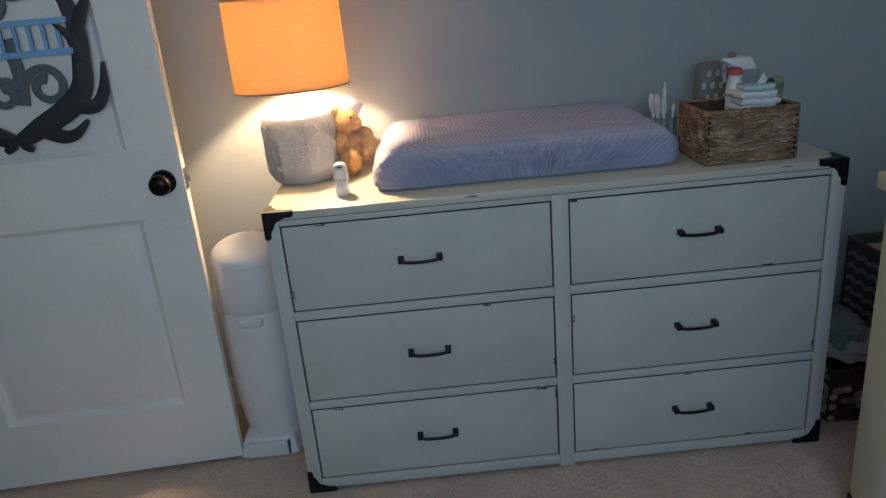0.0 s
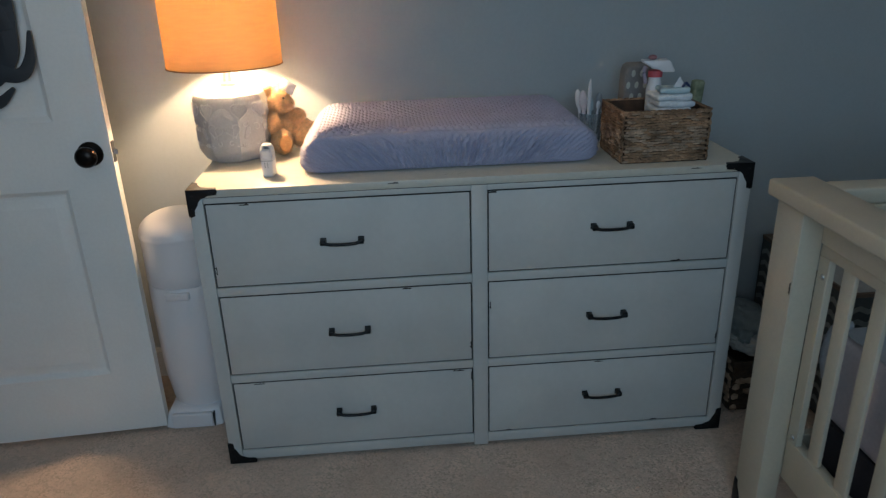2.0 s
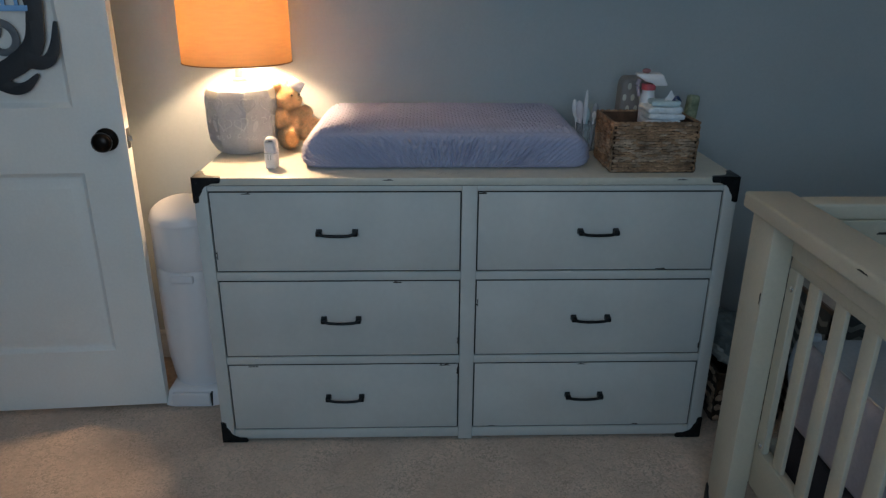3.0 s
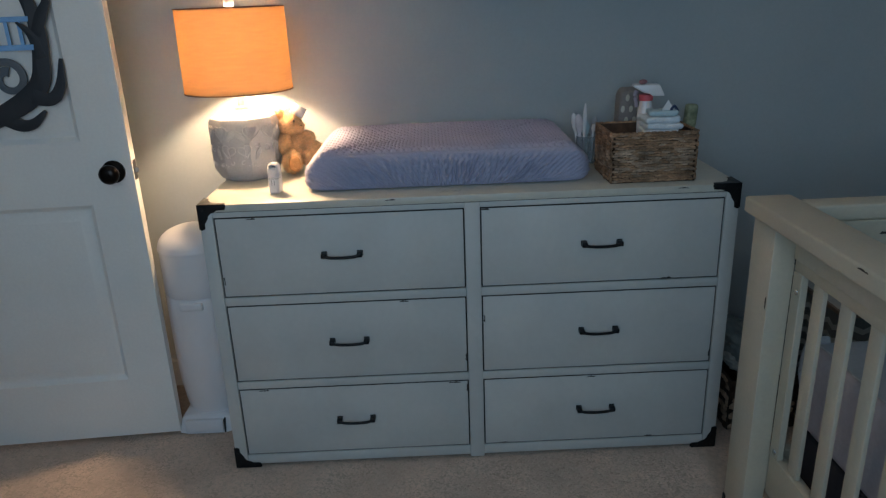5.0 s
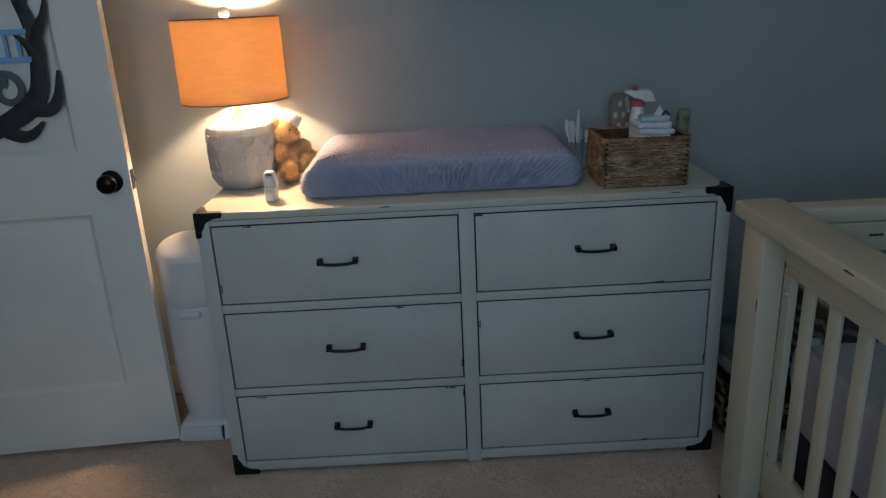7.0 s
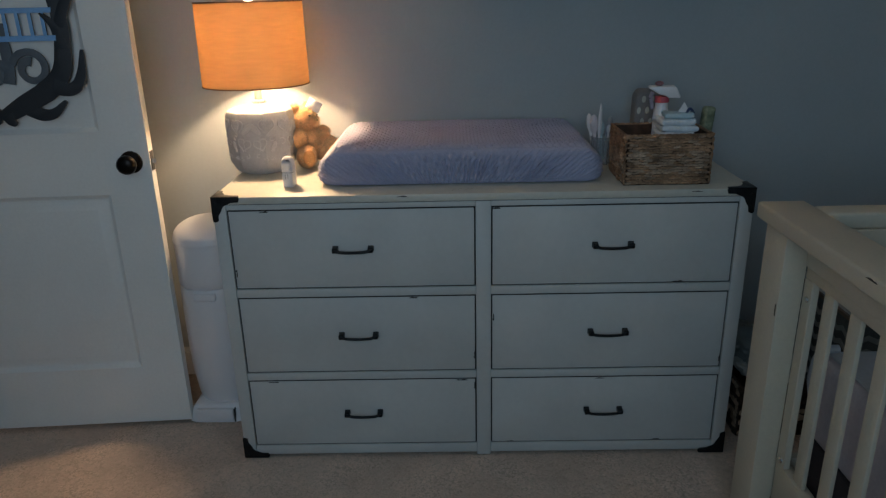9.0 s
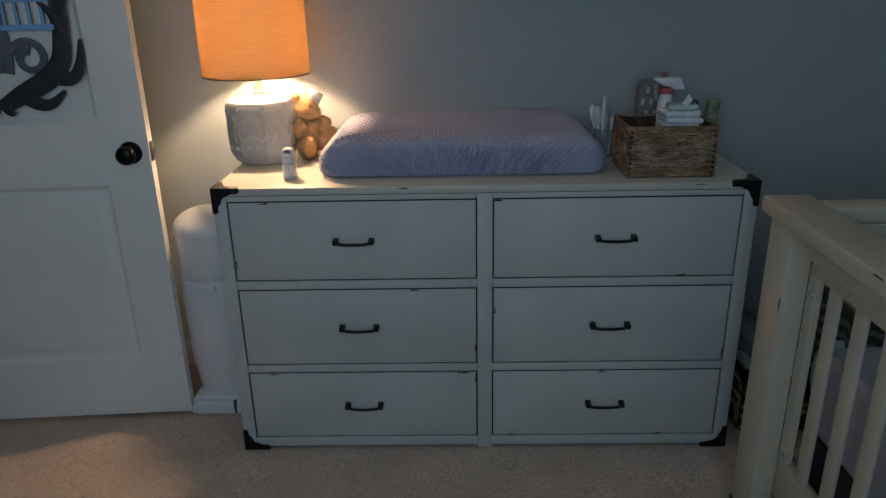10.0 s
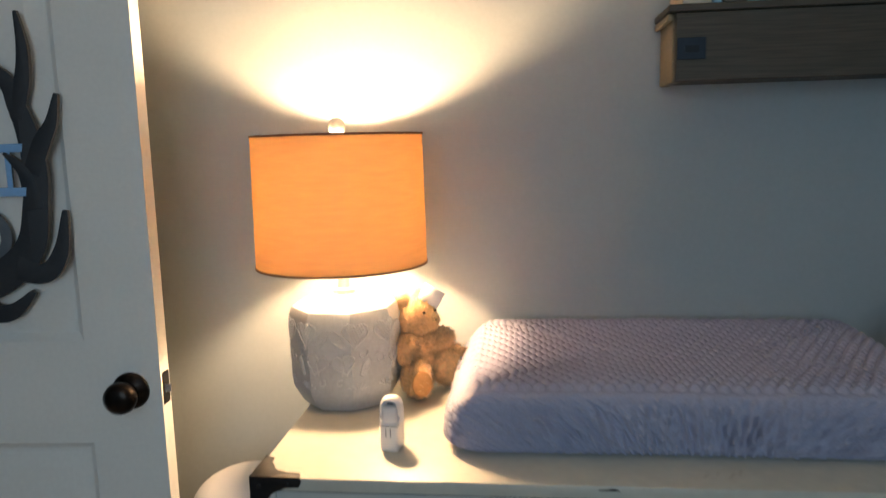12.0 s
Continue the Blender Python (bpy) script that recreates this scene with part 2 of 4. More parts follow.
def ball(c, r, sub=3, bm=None, index=0, rot=None):
    own = bmesh.new()
    bmesh.ops.create_icosphere(own, subdivisions=sub, radius=1)
    r = r if isinstance(r, (tuple, list)) else (r, r, r)
    m = Matrix.Translation(c) @ (rot or Matrix()) @ Matrix.Diagonal((*r, 1))
    return join(bm, own, index, m)


def tube(points, radius, n=8, bm=None, index=0, ends=True):
    """A round tube along points; radius may be one number or one per point."""
    own = bmesh.new()
    pts = [Vector(p) for p in points]
    rings = []
    for i, p in enumerate(pts):
        d = (pts[min(i + 1, len(pts) - 1)] - pts[max(i - 1, 0)]).normalized()
        u = d.cross(Vector((0, 0, 1)))
        u = u.normalized() if u.length > 0.01 else Vector((1, 0, 0))
        w = u.cross(d)
        r = radius[i] if isinstance(radius, (list, tuple)) else radius
        rings.append([own.verts.new(p + r * (math.cos(2 * math.pi * k / n) * u + math.sin(2 * math.pi * k / n) * w)) for k in range(n)])
    for a, b in zip(rings, rings[1:]):
        for k in range(n):
            own.faces.new((a[k], a[(k + 1) % n], b[(k + 1) % n], b[k]))
    own.faces.new(rings[0][::-1])
    own.faces.new(rings[-1])
    return join(bm, own, index)


def plate(outline, thick, bm=None, index=0, m=None, bevel=0.0):
    """A flat piece with an outline in its x, y, thick along z."""
    own = bmesh.new()
    lo = [own.verts.new((x, y, 0)) for x, y in outline]
    f = own.faces.new(lo)
    r = bmesh.ops.extrude_face_region(own, geom=[f])
    for v in r["geom"]:
        if isinstance(v, bmesh.types.BMVert):
            v.co.z += thick
    bmesh.ops.recalc_face_normals(own, faces=own.faces)
    if bevel:
        top = [e for e in own.edges if all(v.co.z > thick / 2 for v in e.verts) and len(e.link_faces) == 2]
        bmesh.ops.bevel(own, geom=top, offset=bevel, segments=2, affect="EDGES", profile=0.5)
    return join(bm, own, index, m)


def spline(points, steps=8):
    """Points on a smooth curve through the given ones."""
    p = [Vector(q) for q in points]
    out = []
    for i in range(len(p) - 1):
        a, b, c, d = p[max(i - 1, 0)], p[i], p[i + 1], p[min(i + 2, len(p) - 1)]
        for k in range(steps):
            t = k / steps
            out.append(0.5 * (2 * b + (c - a) * t + (2 * a - 5 * b + 4 * c - d) * t * t + (3 * b - a - 3 * c + d) * t ** 3))
    out.append(p[-1])
    return out


def ribbon(points, widths, steps=8):
    """Outline of a band of changing width along a flat curve."""
    c = spline([(x, y, 0) for x, y in points], steps)
    n = len(c)
    left, right = [], []
    for i, p in enumerate(c):
        d = (c[min(i + 1, n - 1)] - c[max(i - 1, 0)]).normalized()
        s = i / (n - 1) * (len(widths) - 1)
        k = min(int(s), len(widths) - 2)
        w = widths[k] + (widths[k + 1] - widths[k]) * (s - k)
        left.append((p.x - d.y * w / 2, p.y + d.x * w / 2))
        right.append((p.x + d.y * w / 2, p.y - d.x * w / 2))
    return left + right[::-1]


# ---- the room ----
BACK, LEFT, RIGHT, FRONT, TOP = 0.53, -1.02, 2.42, -2.7, 2.44


def slab(name, label, category, material, *b):
    ob = part(name, box(*b), material)
    return tagged(ob, label, category, kind="structure")


slab("floor", "beige cut-pile carpet over the whole bedroom floor", "carpet floor", CARPET, LEFT - 1.2, RIGHT + 0.12, FRONT - 0.12, BACK + 0.12, -0.06, -0.004)
slab("ceiling", "plain white painted bedroom ceiling", "ceiling", CEIL, LEFT - 1.2, RIGHT + 0.12, FRONT - 0.12, BACK + 0.12, TOP, TOP + 0.1)
slab("wall_north", "cool grey painted wall behind the dresser", "wall", WALL, LEFT - 1.2, RIGHT + 0.12, BACK, BACK + 0.12, -0.06, TOP)
slab("wall_east", "cool grey painted wall beside the crib", "wall", WALL, RIGHT, RIGHT + 0.12, FRONT, BACK, -0.06, TOP)
wl = box(LEFT - 0.12, LEFT, FRONT, -0.63, -0.06, TOP)
box(LEFT - 0.12, LEFT, 0.16, BACK, -0.06, TOP, bm=wl)
box(LEFT - 0.12, LEFT, -0.63, 0.16, 2.05, TOP, bm=wl)
tagged(part("wall_west", wl, WALL), "cool grey painted wall with the doorway", "wall", kind="structure")
WX0, WX1 = -0.23, 1.07
ws = box(LEFT - 1.2, WX0, FRONT - 0.12, FRONT, -0.06, TOP)
box(WX1, RIGHT + 0.12, FRONT - 0.12, FRONT, -0.06, TOP, bm=ws)
box(WX0, WX1, FRONT - 0.12, FRONT, -0.06, 0.85, bm=ws)
box(WX0, WX1, FRONT - 0.12, FRONT, 2.15, TOP, bm=ws)
tagged(part("wall_south", ws, WALL), "cool grey painted wall with the window", "wall", kind="structure")
slab("wall_hall", "plain wall of the hall beyond the doorway", "wall", WALL, LEFT - 1.32, LEFT - 1.2, FRONT, BACK, -0.06, TOP)


def baseboard_run(x0, x1, y0, y1):
    bm = box(x0, x1, y0, y1, 0.0, 0.095, 0.002)
    dx, dy = (0.004, 0) if x1 - x0 < y1 - y0 else (0, 0.004)
    box(x0 + dx * (x0 > 0), x1 - dx * (x0 < 0), y0 + dy, y1, 0.095, 0.112, 0.003, bm=bm)
    return tagged(part("baseboard", bm, TRIM), "white painted baseboard along the grey wall", "baseboard", kind="structure")


baseboard_run(LEFT + 0.013, RIGHT - 0.013, BACK - 0.013, BACK)
baseboard_run(RIGHT - 0.013, RIGHT, FRONT, BACK)
baseboard_run(LEFT, LEFT + 0.013, 0.23, BACK)

# ---- dresser ----
DW, DD, DH = 1.46, 0.50, 0.827
COLS = ((0.036, 0.713), (0.755, 1.423))
ROWS_Z = ((0.790, 0.556), (0.531, 0.289), (0.265, 0.039))
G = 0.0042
dresser = thing("dresser", "distressed cream-white wooden six-drawer dresser with black iron corner brackets", "dresser")
bm = box(0.004, 0.022, 0.022, DD, 0.012, DH - 0.022)
box(DW - 0.022, DW - 0.004, 0.022, DD, 0.012, DH - 0.022, bm=bm)
box(0.022, DW - 0.022, DD - 0.012, DD, 0.012, DH - 0.022, bm=bm)
box(0.022, DW - 0.022, 0.03, DD - 0.012, 0.012, 0.03, bm=bm)
part("carcass", bm, PAINT, dresser)
# near-black sheet behind the drawers: the gaps' shade is put into its colour
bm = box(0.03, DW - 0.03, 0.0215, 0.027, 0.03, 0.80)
part("dust_panel", bm, GAP, dresser, "dark backing with shade painted into the drawer gaps")
bm = box(0, DW, 0, DD + 0.004, DH - 0.021, DH, 0.003, 2)
top_ob = part("top", bm, TOPPAINT, dresser)
# shadow line below the top's edge, drawn as a thin dark strip
bm = box(0.012, DW - 0.012, 0.0030, 0.006, DH - 0.0228, DH - 0.0208)
part("shadow_groove", bm, GAP, dresser, "thin dark strip, shadow painted into the groove under the top")
for x0, x1 in ((0.0, COLS[0][0]), (COLS[0][1], COLS[1][0]), (COLS[1][1], DW)):
    part("stile", box(x0, x1, 0.0, 0.021, 0.0, DH - 0.022, 0.002, 2), PAINT, dresser)
edges = [(DH - 0.022, ROWS_Z[0][0]), (ROWS_Z[0][1], ROWS_Z[1][0]), (ROWS_Z[1][1], ROWS_Z[2][0]), (ROWS_Z[2][1], 0.008)]
for hi, lo in edges:
    for x0, x1 in COLS:
        part("rail", box(x0, x1, 0.002, 0.021, lo, hi, 0.0015, 2), PAINT, dresser)


def pull_mesh():
    """Iron bail pull: two stepped feet and a bar that sags between them."""
    bm = bmesh.new()
    for s in (-1, 1):
        box(s * 0.049 - 0.0082, s * 0.049 + 0.0082, -0.004, 0.0, -0.0082, 0.0082, 0.0018, 2, bm)
        box(s * 0.049 - 0.0075, s * 0.049 + 0.0075, -0.024, -0.003, -0.0070, 0.0070, 0.003, 3, bm)
    pts = [(-0.052, -0.02, 0.004), (-0.046, -0.0215, 0.000), (-0.036, -0.0225, -0.0038), (-0.018, -0.0232, -0.0052), (0, -0.0235, -0.0056),
           (0.018, -0.0232, -0.0052), (0.036, -0.0225, -0.0038), (0.046, -0.0215, 0.000), (0.052, -0.02, 0.004)]
    tube(spline(pts, 3), 0.0042, 10, bm)
    return mesh_of("handle", bm, IRON, 40)


PULL = pull_mesh()
rng = random.Random(4)
CHIPS = {(0, 0): ((0.10, "t"), (0.006, "l", 0.05)), (0, 1): ((0.01, "t"), (0.52, "b")), (1, 0): ((0.50, "t"), (0.66, "r", 0.05)),
         (1, 1): ((0.004, "l", 0.17), (0.65, "r", 0.03)), (2, 0): ((0.075, "t"), (0.635, "t"), (0.655, "r", 0.20)), (2, 1): ((0.32, "t"), (0.06, "b"), (0.5, "b"))}


def chip(length, tall, parent, m):
    """A worn spot where dark wood shows: a thin ragged sliver."""
    n = 7
    up = [(-length / 2 + length * i / n, tall * (0.35 + 0.65 * rng.random()) * (1 if 0 < i < n else 0.2)) for i in range(n + 1)]
    bmc = plate([(x, 0) for x, _ in up] + [(x, z) for x, z in reversed(up)], 0.0006)
    ob = part("worn_spot", bmc, CHIP, parent, "bare dark wood where the paint wore off", smooth=None)
    ob.matrix_local = m
    return ob


for r, (zt, zb) in enumerate(ROWS_Z):
    for c, (x0, x1) in enumerate(COLS):
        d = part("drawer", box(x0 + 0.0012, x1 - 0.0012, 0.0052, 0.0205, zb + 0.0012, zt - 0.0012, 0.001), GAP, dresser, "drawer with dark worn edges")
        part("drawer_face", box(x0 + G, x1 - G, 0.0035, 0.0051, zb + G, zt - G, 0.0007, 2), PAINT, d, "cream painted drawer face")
        h = new("handle", PULL)
        h.parent = d
        h["label"] = "black iron bail handle"
        h.location = ((x0 + x1) / 2, 0.0035, (zb + zt) / 2 + 0.002)
        for dx, side, *up in CHIPS[(r, c)]:
            if side in "tb":
                z = zt - G - 0.0045 if side == "t" else zb + G
                chip(0.022 + 0.012 * rng.random(), 0.005, d, Matrix.Translation((x0 + dx, 0.0031, z)) @ pose(0, 0, 0, 90))
            else:
                x = x0 + G + 0.005 if side == "l" else x1 - G
                chip(0.024, 0.005, d, Matrix.Translation((x, 0.0031, zb + up[0])) @ pose(0, 0, 0, 90) @ pose(0, 0, 0, 0, 0, 90))
for x in (0.515, 1.305):
    chip(0.03, 0.004, dresser, Matrix.Translation((x, -0.0004, DH - 0.007)) @ pose(0, 0, 0, 90))


# fine scratches on the top, by the front edge of the pad
for x, y, turned in ((0.655, 0.040, 58), (0.672, 0.046, 62), (0.690, 0.040, 55), (0.704, 0.050, 64)):
    sc = part("scratch", plate([(-0.014, 0), (0.0, -0.0007), (0.014, 0), (0.0, 0.0006)], 0.0004), mat("scratched_paint", (0.40, 0.35, 0.28), 0.7), top_ob, "fine scratch in the paint", smooth=None)
    sc.matrix_local = pose(x, y, DH - 0.0001, 0, 0, turned)


def arm_outline(a=0.074, b=0.068, w=0.022):
    """One face of a corner bracket: an L with a scooped inner corner and clipped tips."""
    pts = [(0, 0), (a, 0), (a + 0.004, 0.006), (a, w * 0.72), (a * 0.72, w * 0.78), (a * 0.62, w * 0.95)]
    for i in range(1, 7):
        t = i / 7 * math.pi / 2
        pts.append((a * 0.62 - (a * 0.62 - w * 1.15) * math.sin(t), b * 0.66 - (b * 0.66 - w) * math.cos(t)))
    pts += [(w * 0.95, b * 0.70), (w * 0.76, b * 0.78), (w * 0.72, b), (0.006, b + 0.004), (0, b)]
    return pts


def bracket_mesh():
    """Three plates round a corner at the origin, the piece lying towards +x, +y, -z."""
    bm = bmesh.new()
    t = 0.0022
    plate(arm_outline(), t, bm, m=Matrix(((1, 0, 0, -t), (0, 0, -1, 0), (0, -1, 0, t), (0, 0, 0, 1))), bevel=0.0006)
    plate(arm_outline(), t, bm, m=Matrix(((0, 0, -1, 0), (1, 0, 0, -t), (0, -1, 0, t), (0, 0, 0, 1))), bevel=0.0006)
    plate(arm_outline(0.072, 0.066), t, bm, m=Matrix(((1, 0, 0, -t), (0, 1, 0, -t), (0, 0, 1, 0), (0, 0, 0, 1))), bevel=0.0006)
    for x, z in ((0.055, -0.009), (0.009, -0.05), (0.012, -0.012)):
        ball((x, -t, z), (0.0035, 0.0014, 0.0035), 2, bm)
    return mesh_of("corner_bracket", bm, IRON, 35)


BRACKET = bracket_mesh()


def bracket(parent, x, y, z, sx=1, sy=1, sz=1):
    ob = new("corner_bracket", BRACKET)
    ob.parent = parent
    ob.location, ob.scale = (x, y, z), (sx, sy, sz)
    ob["label"] = "black iron corner bracket"
    return ob


for x, sx in ((0, 1), (DW, -1)):
    for z, sz in ((DH, 1), (0.0, -1)):
        bracket(dresser, x, 0, z, sx, 1, sz)
        bracket(dresser, x, DD + 0.004, z, sx, -1, sz)

# ---- the door, standing open ----
door = thing("door_1", "white painted two-panel bedroom door standing open", "door", pose(-0.9955, 0.1432, 0.012, 0, 0, 3.9), kind="structure")
LW, LT, LH = 0.764, 0.035, 2.03
P0, P1 = 0.128, 0.634
PANELS = ((0.203, 0.780), (0.966, 1.90))
part("stile", box(0, P0, 0, LT, 0, LH), DOOR, door)
part("stile", box(P1, LW, 0, LT, 0, LH), DOOR, door)
for z0, z1 in ((0, PANELS[0][0]), (PANELS[0][1], PANELS[1][0]), (PANELS[1][1], LH)):
    part("rail", box(P0, P1, 0.0, LT, z0, z1), DOOR, door)
for z0, z1 in PANELS:
    bm = bmesh.new()
    steps = ((0, 0.0), (0.008, 0.0080), (0.014, 0.0122), (0.018, 0.0128), (0.022, 0.0122), (0.045, 0.0024), (0.048, 0.0018))
    loops = [[bm.verts.new(p) for p in ((P0 + i, y, z0 + i), (P1 - i, y, z0 + i), (P1 - i, y, z1 - i), (P0 + i, y, z1 - i))] for i, y in steps]
    for a, b in zip(loops, loops[1:]):
        for k in range(4):
            bm.faces.new((a[k], a[(k + 1) % 4], b[(k + 1) % 4], b[k]))
    bm.faces.new(loops[-1])
    box(P0, P1, 0.014, LT - 0.006, z0, z1, bm=bm)
    part("panel", bm, DOOR, door, smooth=20)
ZK = 0.876
kx = LW - 0.054
turn = Matrix.Translation((kx, 0, ZK)) @ pose(0, 0, 0, 90)
bm = lathe([(0.033, 0.0), (0.033, 0.004), (0.030, 0.008), (0.014, 0.011), (0.011, 0.014), (0.011, 0.022), (0.018, 0.026), (0.026, 0.032), (0.0285, 0.041),
            (0.026, 0.050), (0.018, 0.056), (0.008, 0.058), (0.001, 0.0585)], 40, m=turn)
part("door_knob", bm, KNOB, door, "oil-rubbed bronze round knob", 50)
bm = box(LW, LW + 0.0015, 0.005, 0.030, ZK - 0.029, ZK + 0.029, 0.0006)
lp = part("latch_plate", bm, KNOB, door, "dark bronze latch plate")
bm = plate([(0, 0), (0.011, 0.002), (0.011, 0.005), (0, 0.014)], 0.014, m=Matrix.Translation((LW + 0.001, 0.010, ZK - 0.007)))
part("latch_bolt", bm, STEEL, lp, "bright steel latch bolt")
for z in (0.18, 1.0, 1.82):
    part("hinge", tube([(-0.006, -0.004, z), (-0.006, -0.004, z + 0.09)], 0.006, 10), KNOB, door)

# casing of the doorway
bm = box(LEFT, LEFT + 0.018, 0.165, 0.225, 0, 2.12, 0.003)
box(LEFT, LEFT + 0.018, -0.70, -0.64, 0, 2.12, 0.003, bm=bm)
box(LEFT, LEFT + 0.018, -0.64, 0.165, 2.06, 2.12, 0.003, bm=bm)
tagged(part("door_trim", bm, TRIM), "white painted casing round the doorway", "door trim", kind="structure")

# ---- the wreath sign on the door ----
sign = thing("door_wreath", "charcoal antler wreath sign with blue band on white door", "wall sign",
             pose(-0.9955, 0.1432, 0.012, 0, 0, 3.9) @ pose(0.384, -0.003, 1.259, 90))
# local x right, y up, z towards the room


def flat(name, outline, z, thick, material, label=""):
    bm = plate(outline, thick, m=Matrix.Translation((0, 0, z)), bevel=0.0012)
    ob = part(name, bm, [material, BOARDEDGE], sign, label, 30)
    for f in ob.data.polygons:
        if abs(f.normal.z) < 0.3:
            f.material_index = 1
    return ob


MAIN = ((0.0, -0.243), (0.063, -0.209), (0.141, -0.167), (0.186, -0.119), (0.201, -0.049), (0.206, 0.009), (0.199, 0.066), (0.186, 0.111), (0.169, 0.155), (0.105, 0.194), (0.040, 0.211))
WIDE = (0.034, 0.050, 0.056, 0.050, 0.043, 0.042, 0.036, 0.031, 0.027, 0.022, 0.014)
BRANCHES = ((((0.070, -0.213), (0.110, -0.236), (0.145, -0.232), (0.182, -0.200)), (0.044, 0.034, 0.027, 0.009)),
            (((0.155, -0.158), (0.205, -0.168), (0.236, -0.132), (0.250, -0.062)), (0.046, 0.034, 0.027, 0.008)),
            (((0.200, 0.000), (0.222, 0.050), (0.242, 0.085), (0.254, 0.130)), (0.030, 0.030, 0.020, 0.006)),
            (((0.184, 0.090), (0.200, 0.150), (0.206, 0.205), (0.200, 0.262)), (0.022, 0.026, 0.019, 0.005)),
            (((0.200, -0.060), (0.188, 0.000), (0.156, 0.036)), (0.036, 0.022, 0.006)),
            (((0.014, -0.232), (0.022, -0.252), (0.034, -0.262)), (0.040, 0.026, 0.012)))
for s in (1, -1):
    flat("antler", ribbon([(s * x, y) for x, y in MAIN], WIDE), 0.006 + 0.0004 * (s > 0), 0.010, ANTLER, "charcoal painted antler cut-out")
    for i, (b, w) in enumerate(BRANCHES):
        flat("tine", ribbon([(s * x, y) for x, y in b], w), 0.0077 + 0.0002 * i + 0.0001 * (s > 0), 0.0085, ANTLER)
# curled initial in slate grey: stems and scrolls
for x in (-0.045, 0.040):
    flat("letter_stem", ribbon([(x - 0.004, 0.010), (x + 0.004, -0.08), (x - 0.006, -0.150)], (0.030, 0.031, 0.036)), 0.004, 0.005, SLATE, "slate grey ornamental stem")
flat("letter_bowl", ribbon([(-0.05, 0.20), (-0.048, 0.10), (-0.030, 0.062), (0.012, 0.058), (0.040, 0.085), (0.034, 0.140), (0.015, 0.19)], (0.034, 0.034, 0.030, 0.026, 0.034, 0.030, 0.022)),
     0.0043, 0.005, SLATE, "slate grey ornamental bowl")


def scroll(cx, cy, r, turns, start, hand=1):
    pts = []
    n = int(16 * turns)
    for i in range(n + 1):
        a = start + hand * 2 * math.pi * turns * i / n
        k = r * (1 - 0.62 * i / n)
        pts.append((cx + k * math.cos(a), cy + k * math.sin(a)))
    return ribbon(pts, (0.020, 0.020, 0.018, 0.026), 3)


for i, (cx, cy, r, st, hd) in enumerate(((0.102, -0.110, 0.050, 2.9, -1), (-0.002, -0.122, 0.038, 0.3, 1), (-0.085, -0.115, 0.042, 0.2, 1), (-0.14, -0.09, 0.045, 1.6, 1),
                                         (0.082, 0.145, 0.046, 3.3, 1), (-0.10, 0.150, 0.044, 0.0, -1))):
    flat("scroll", scroll(cx, cy, r, 1.25, st, hd), 0.0052 + 0.0003 * i, 0.005, SLATE, "slate grey ornamental scroll")
# the name band: two rails with cut-out lettering between them, drawn as plain bars
for z0, z1 in ((-0.037, -0.022), (0.036, 0.050)):
    flat("name_band", [(-0.20, z0), (0.188, z0), (0.190, z1), (-0.20, z1)], 0.0115, 0.006, SKYBLUE, "sky blue rail of the band")
for i in range(11):
    x = -0.178 + i * 0.0335
    flat("letter_bar", [(x, -0.0225), (x + 0.010, -0.0225), (x + 0.010, 0.0365), (x, 0.0365)], 0.0113, 0.0055, SKYBLUE, "sky blue plain bar")

# ---- table lamp ----
LX, LY, LZ = 0.0665, 0.335, DH
lamp = thing("table_lamp", "lit lamp with grey embossed ceramic base and orange linen shade", "table lamp", pose(LX, LY, LZ, 0, 0, -4))


def facet(a):
    """Eight soft facets."""
    w = (a + math.pi / 8) % (math.pi / 4) - math.pi / 8
    return 1 + (1 / math.cos(w) - 1) * 0.78


JAR = [(0.072, 0.0), (0.079, 0.0015), (0.085, 0.006), (0.0985, 0.029), (0.1020, 0.038), (0.1035, 0.052), (0.104, 0.100), (0.1045, 0.150), (0.104, 0.168), (0.1025, 0.178), (0.098, 0.186), (0.090, 0.1915), (0.078, 0.1945),
       (0.055, 0.198), (0.030, 0.202), (0.022, 0.204), (0.020, 0.208)]
JAR = [(r * 0.935, z) for r, z in JAR]
base = part("base", lathe(JAR, 96, squash=facet), CERAMIC, lamp, "grey glazed ceramic jar with faceted sides", 25)


def jar_radius(z):
    for (r0, z0), (r1, z1) in zip(JAR, JAR[1:]):
        if z0 <= z <= z1:
            return r0 + (r1 - r0) * (z - z0) / (z1 - z0)
    return 0.09


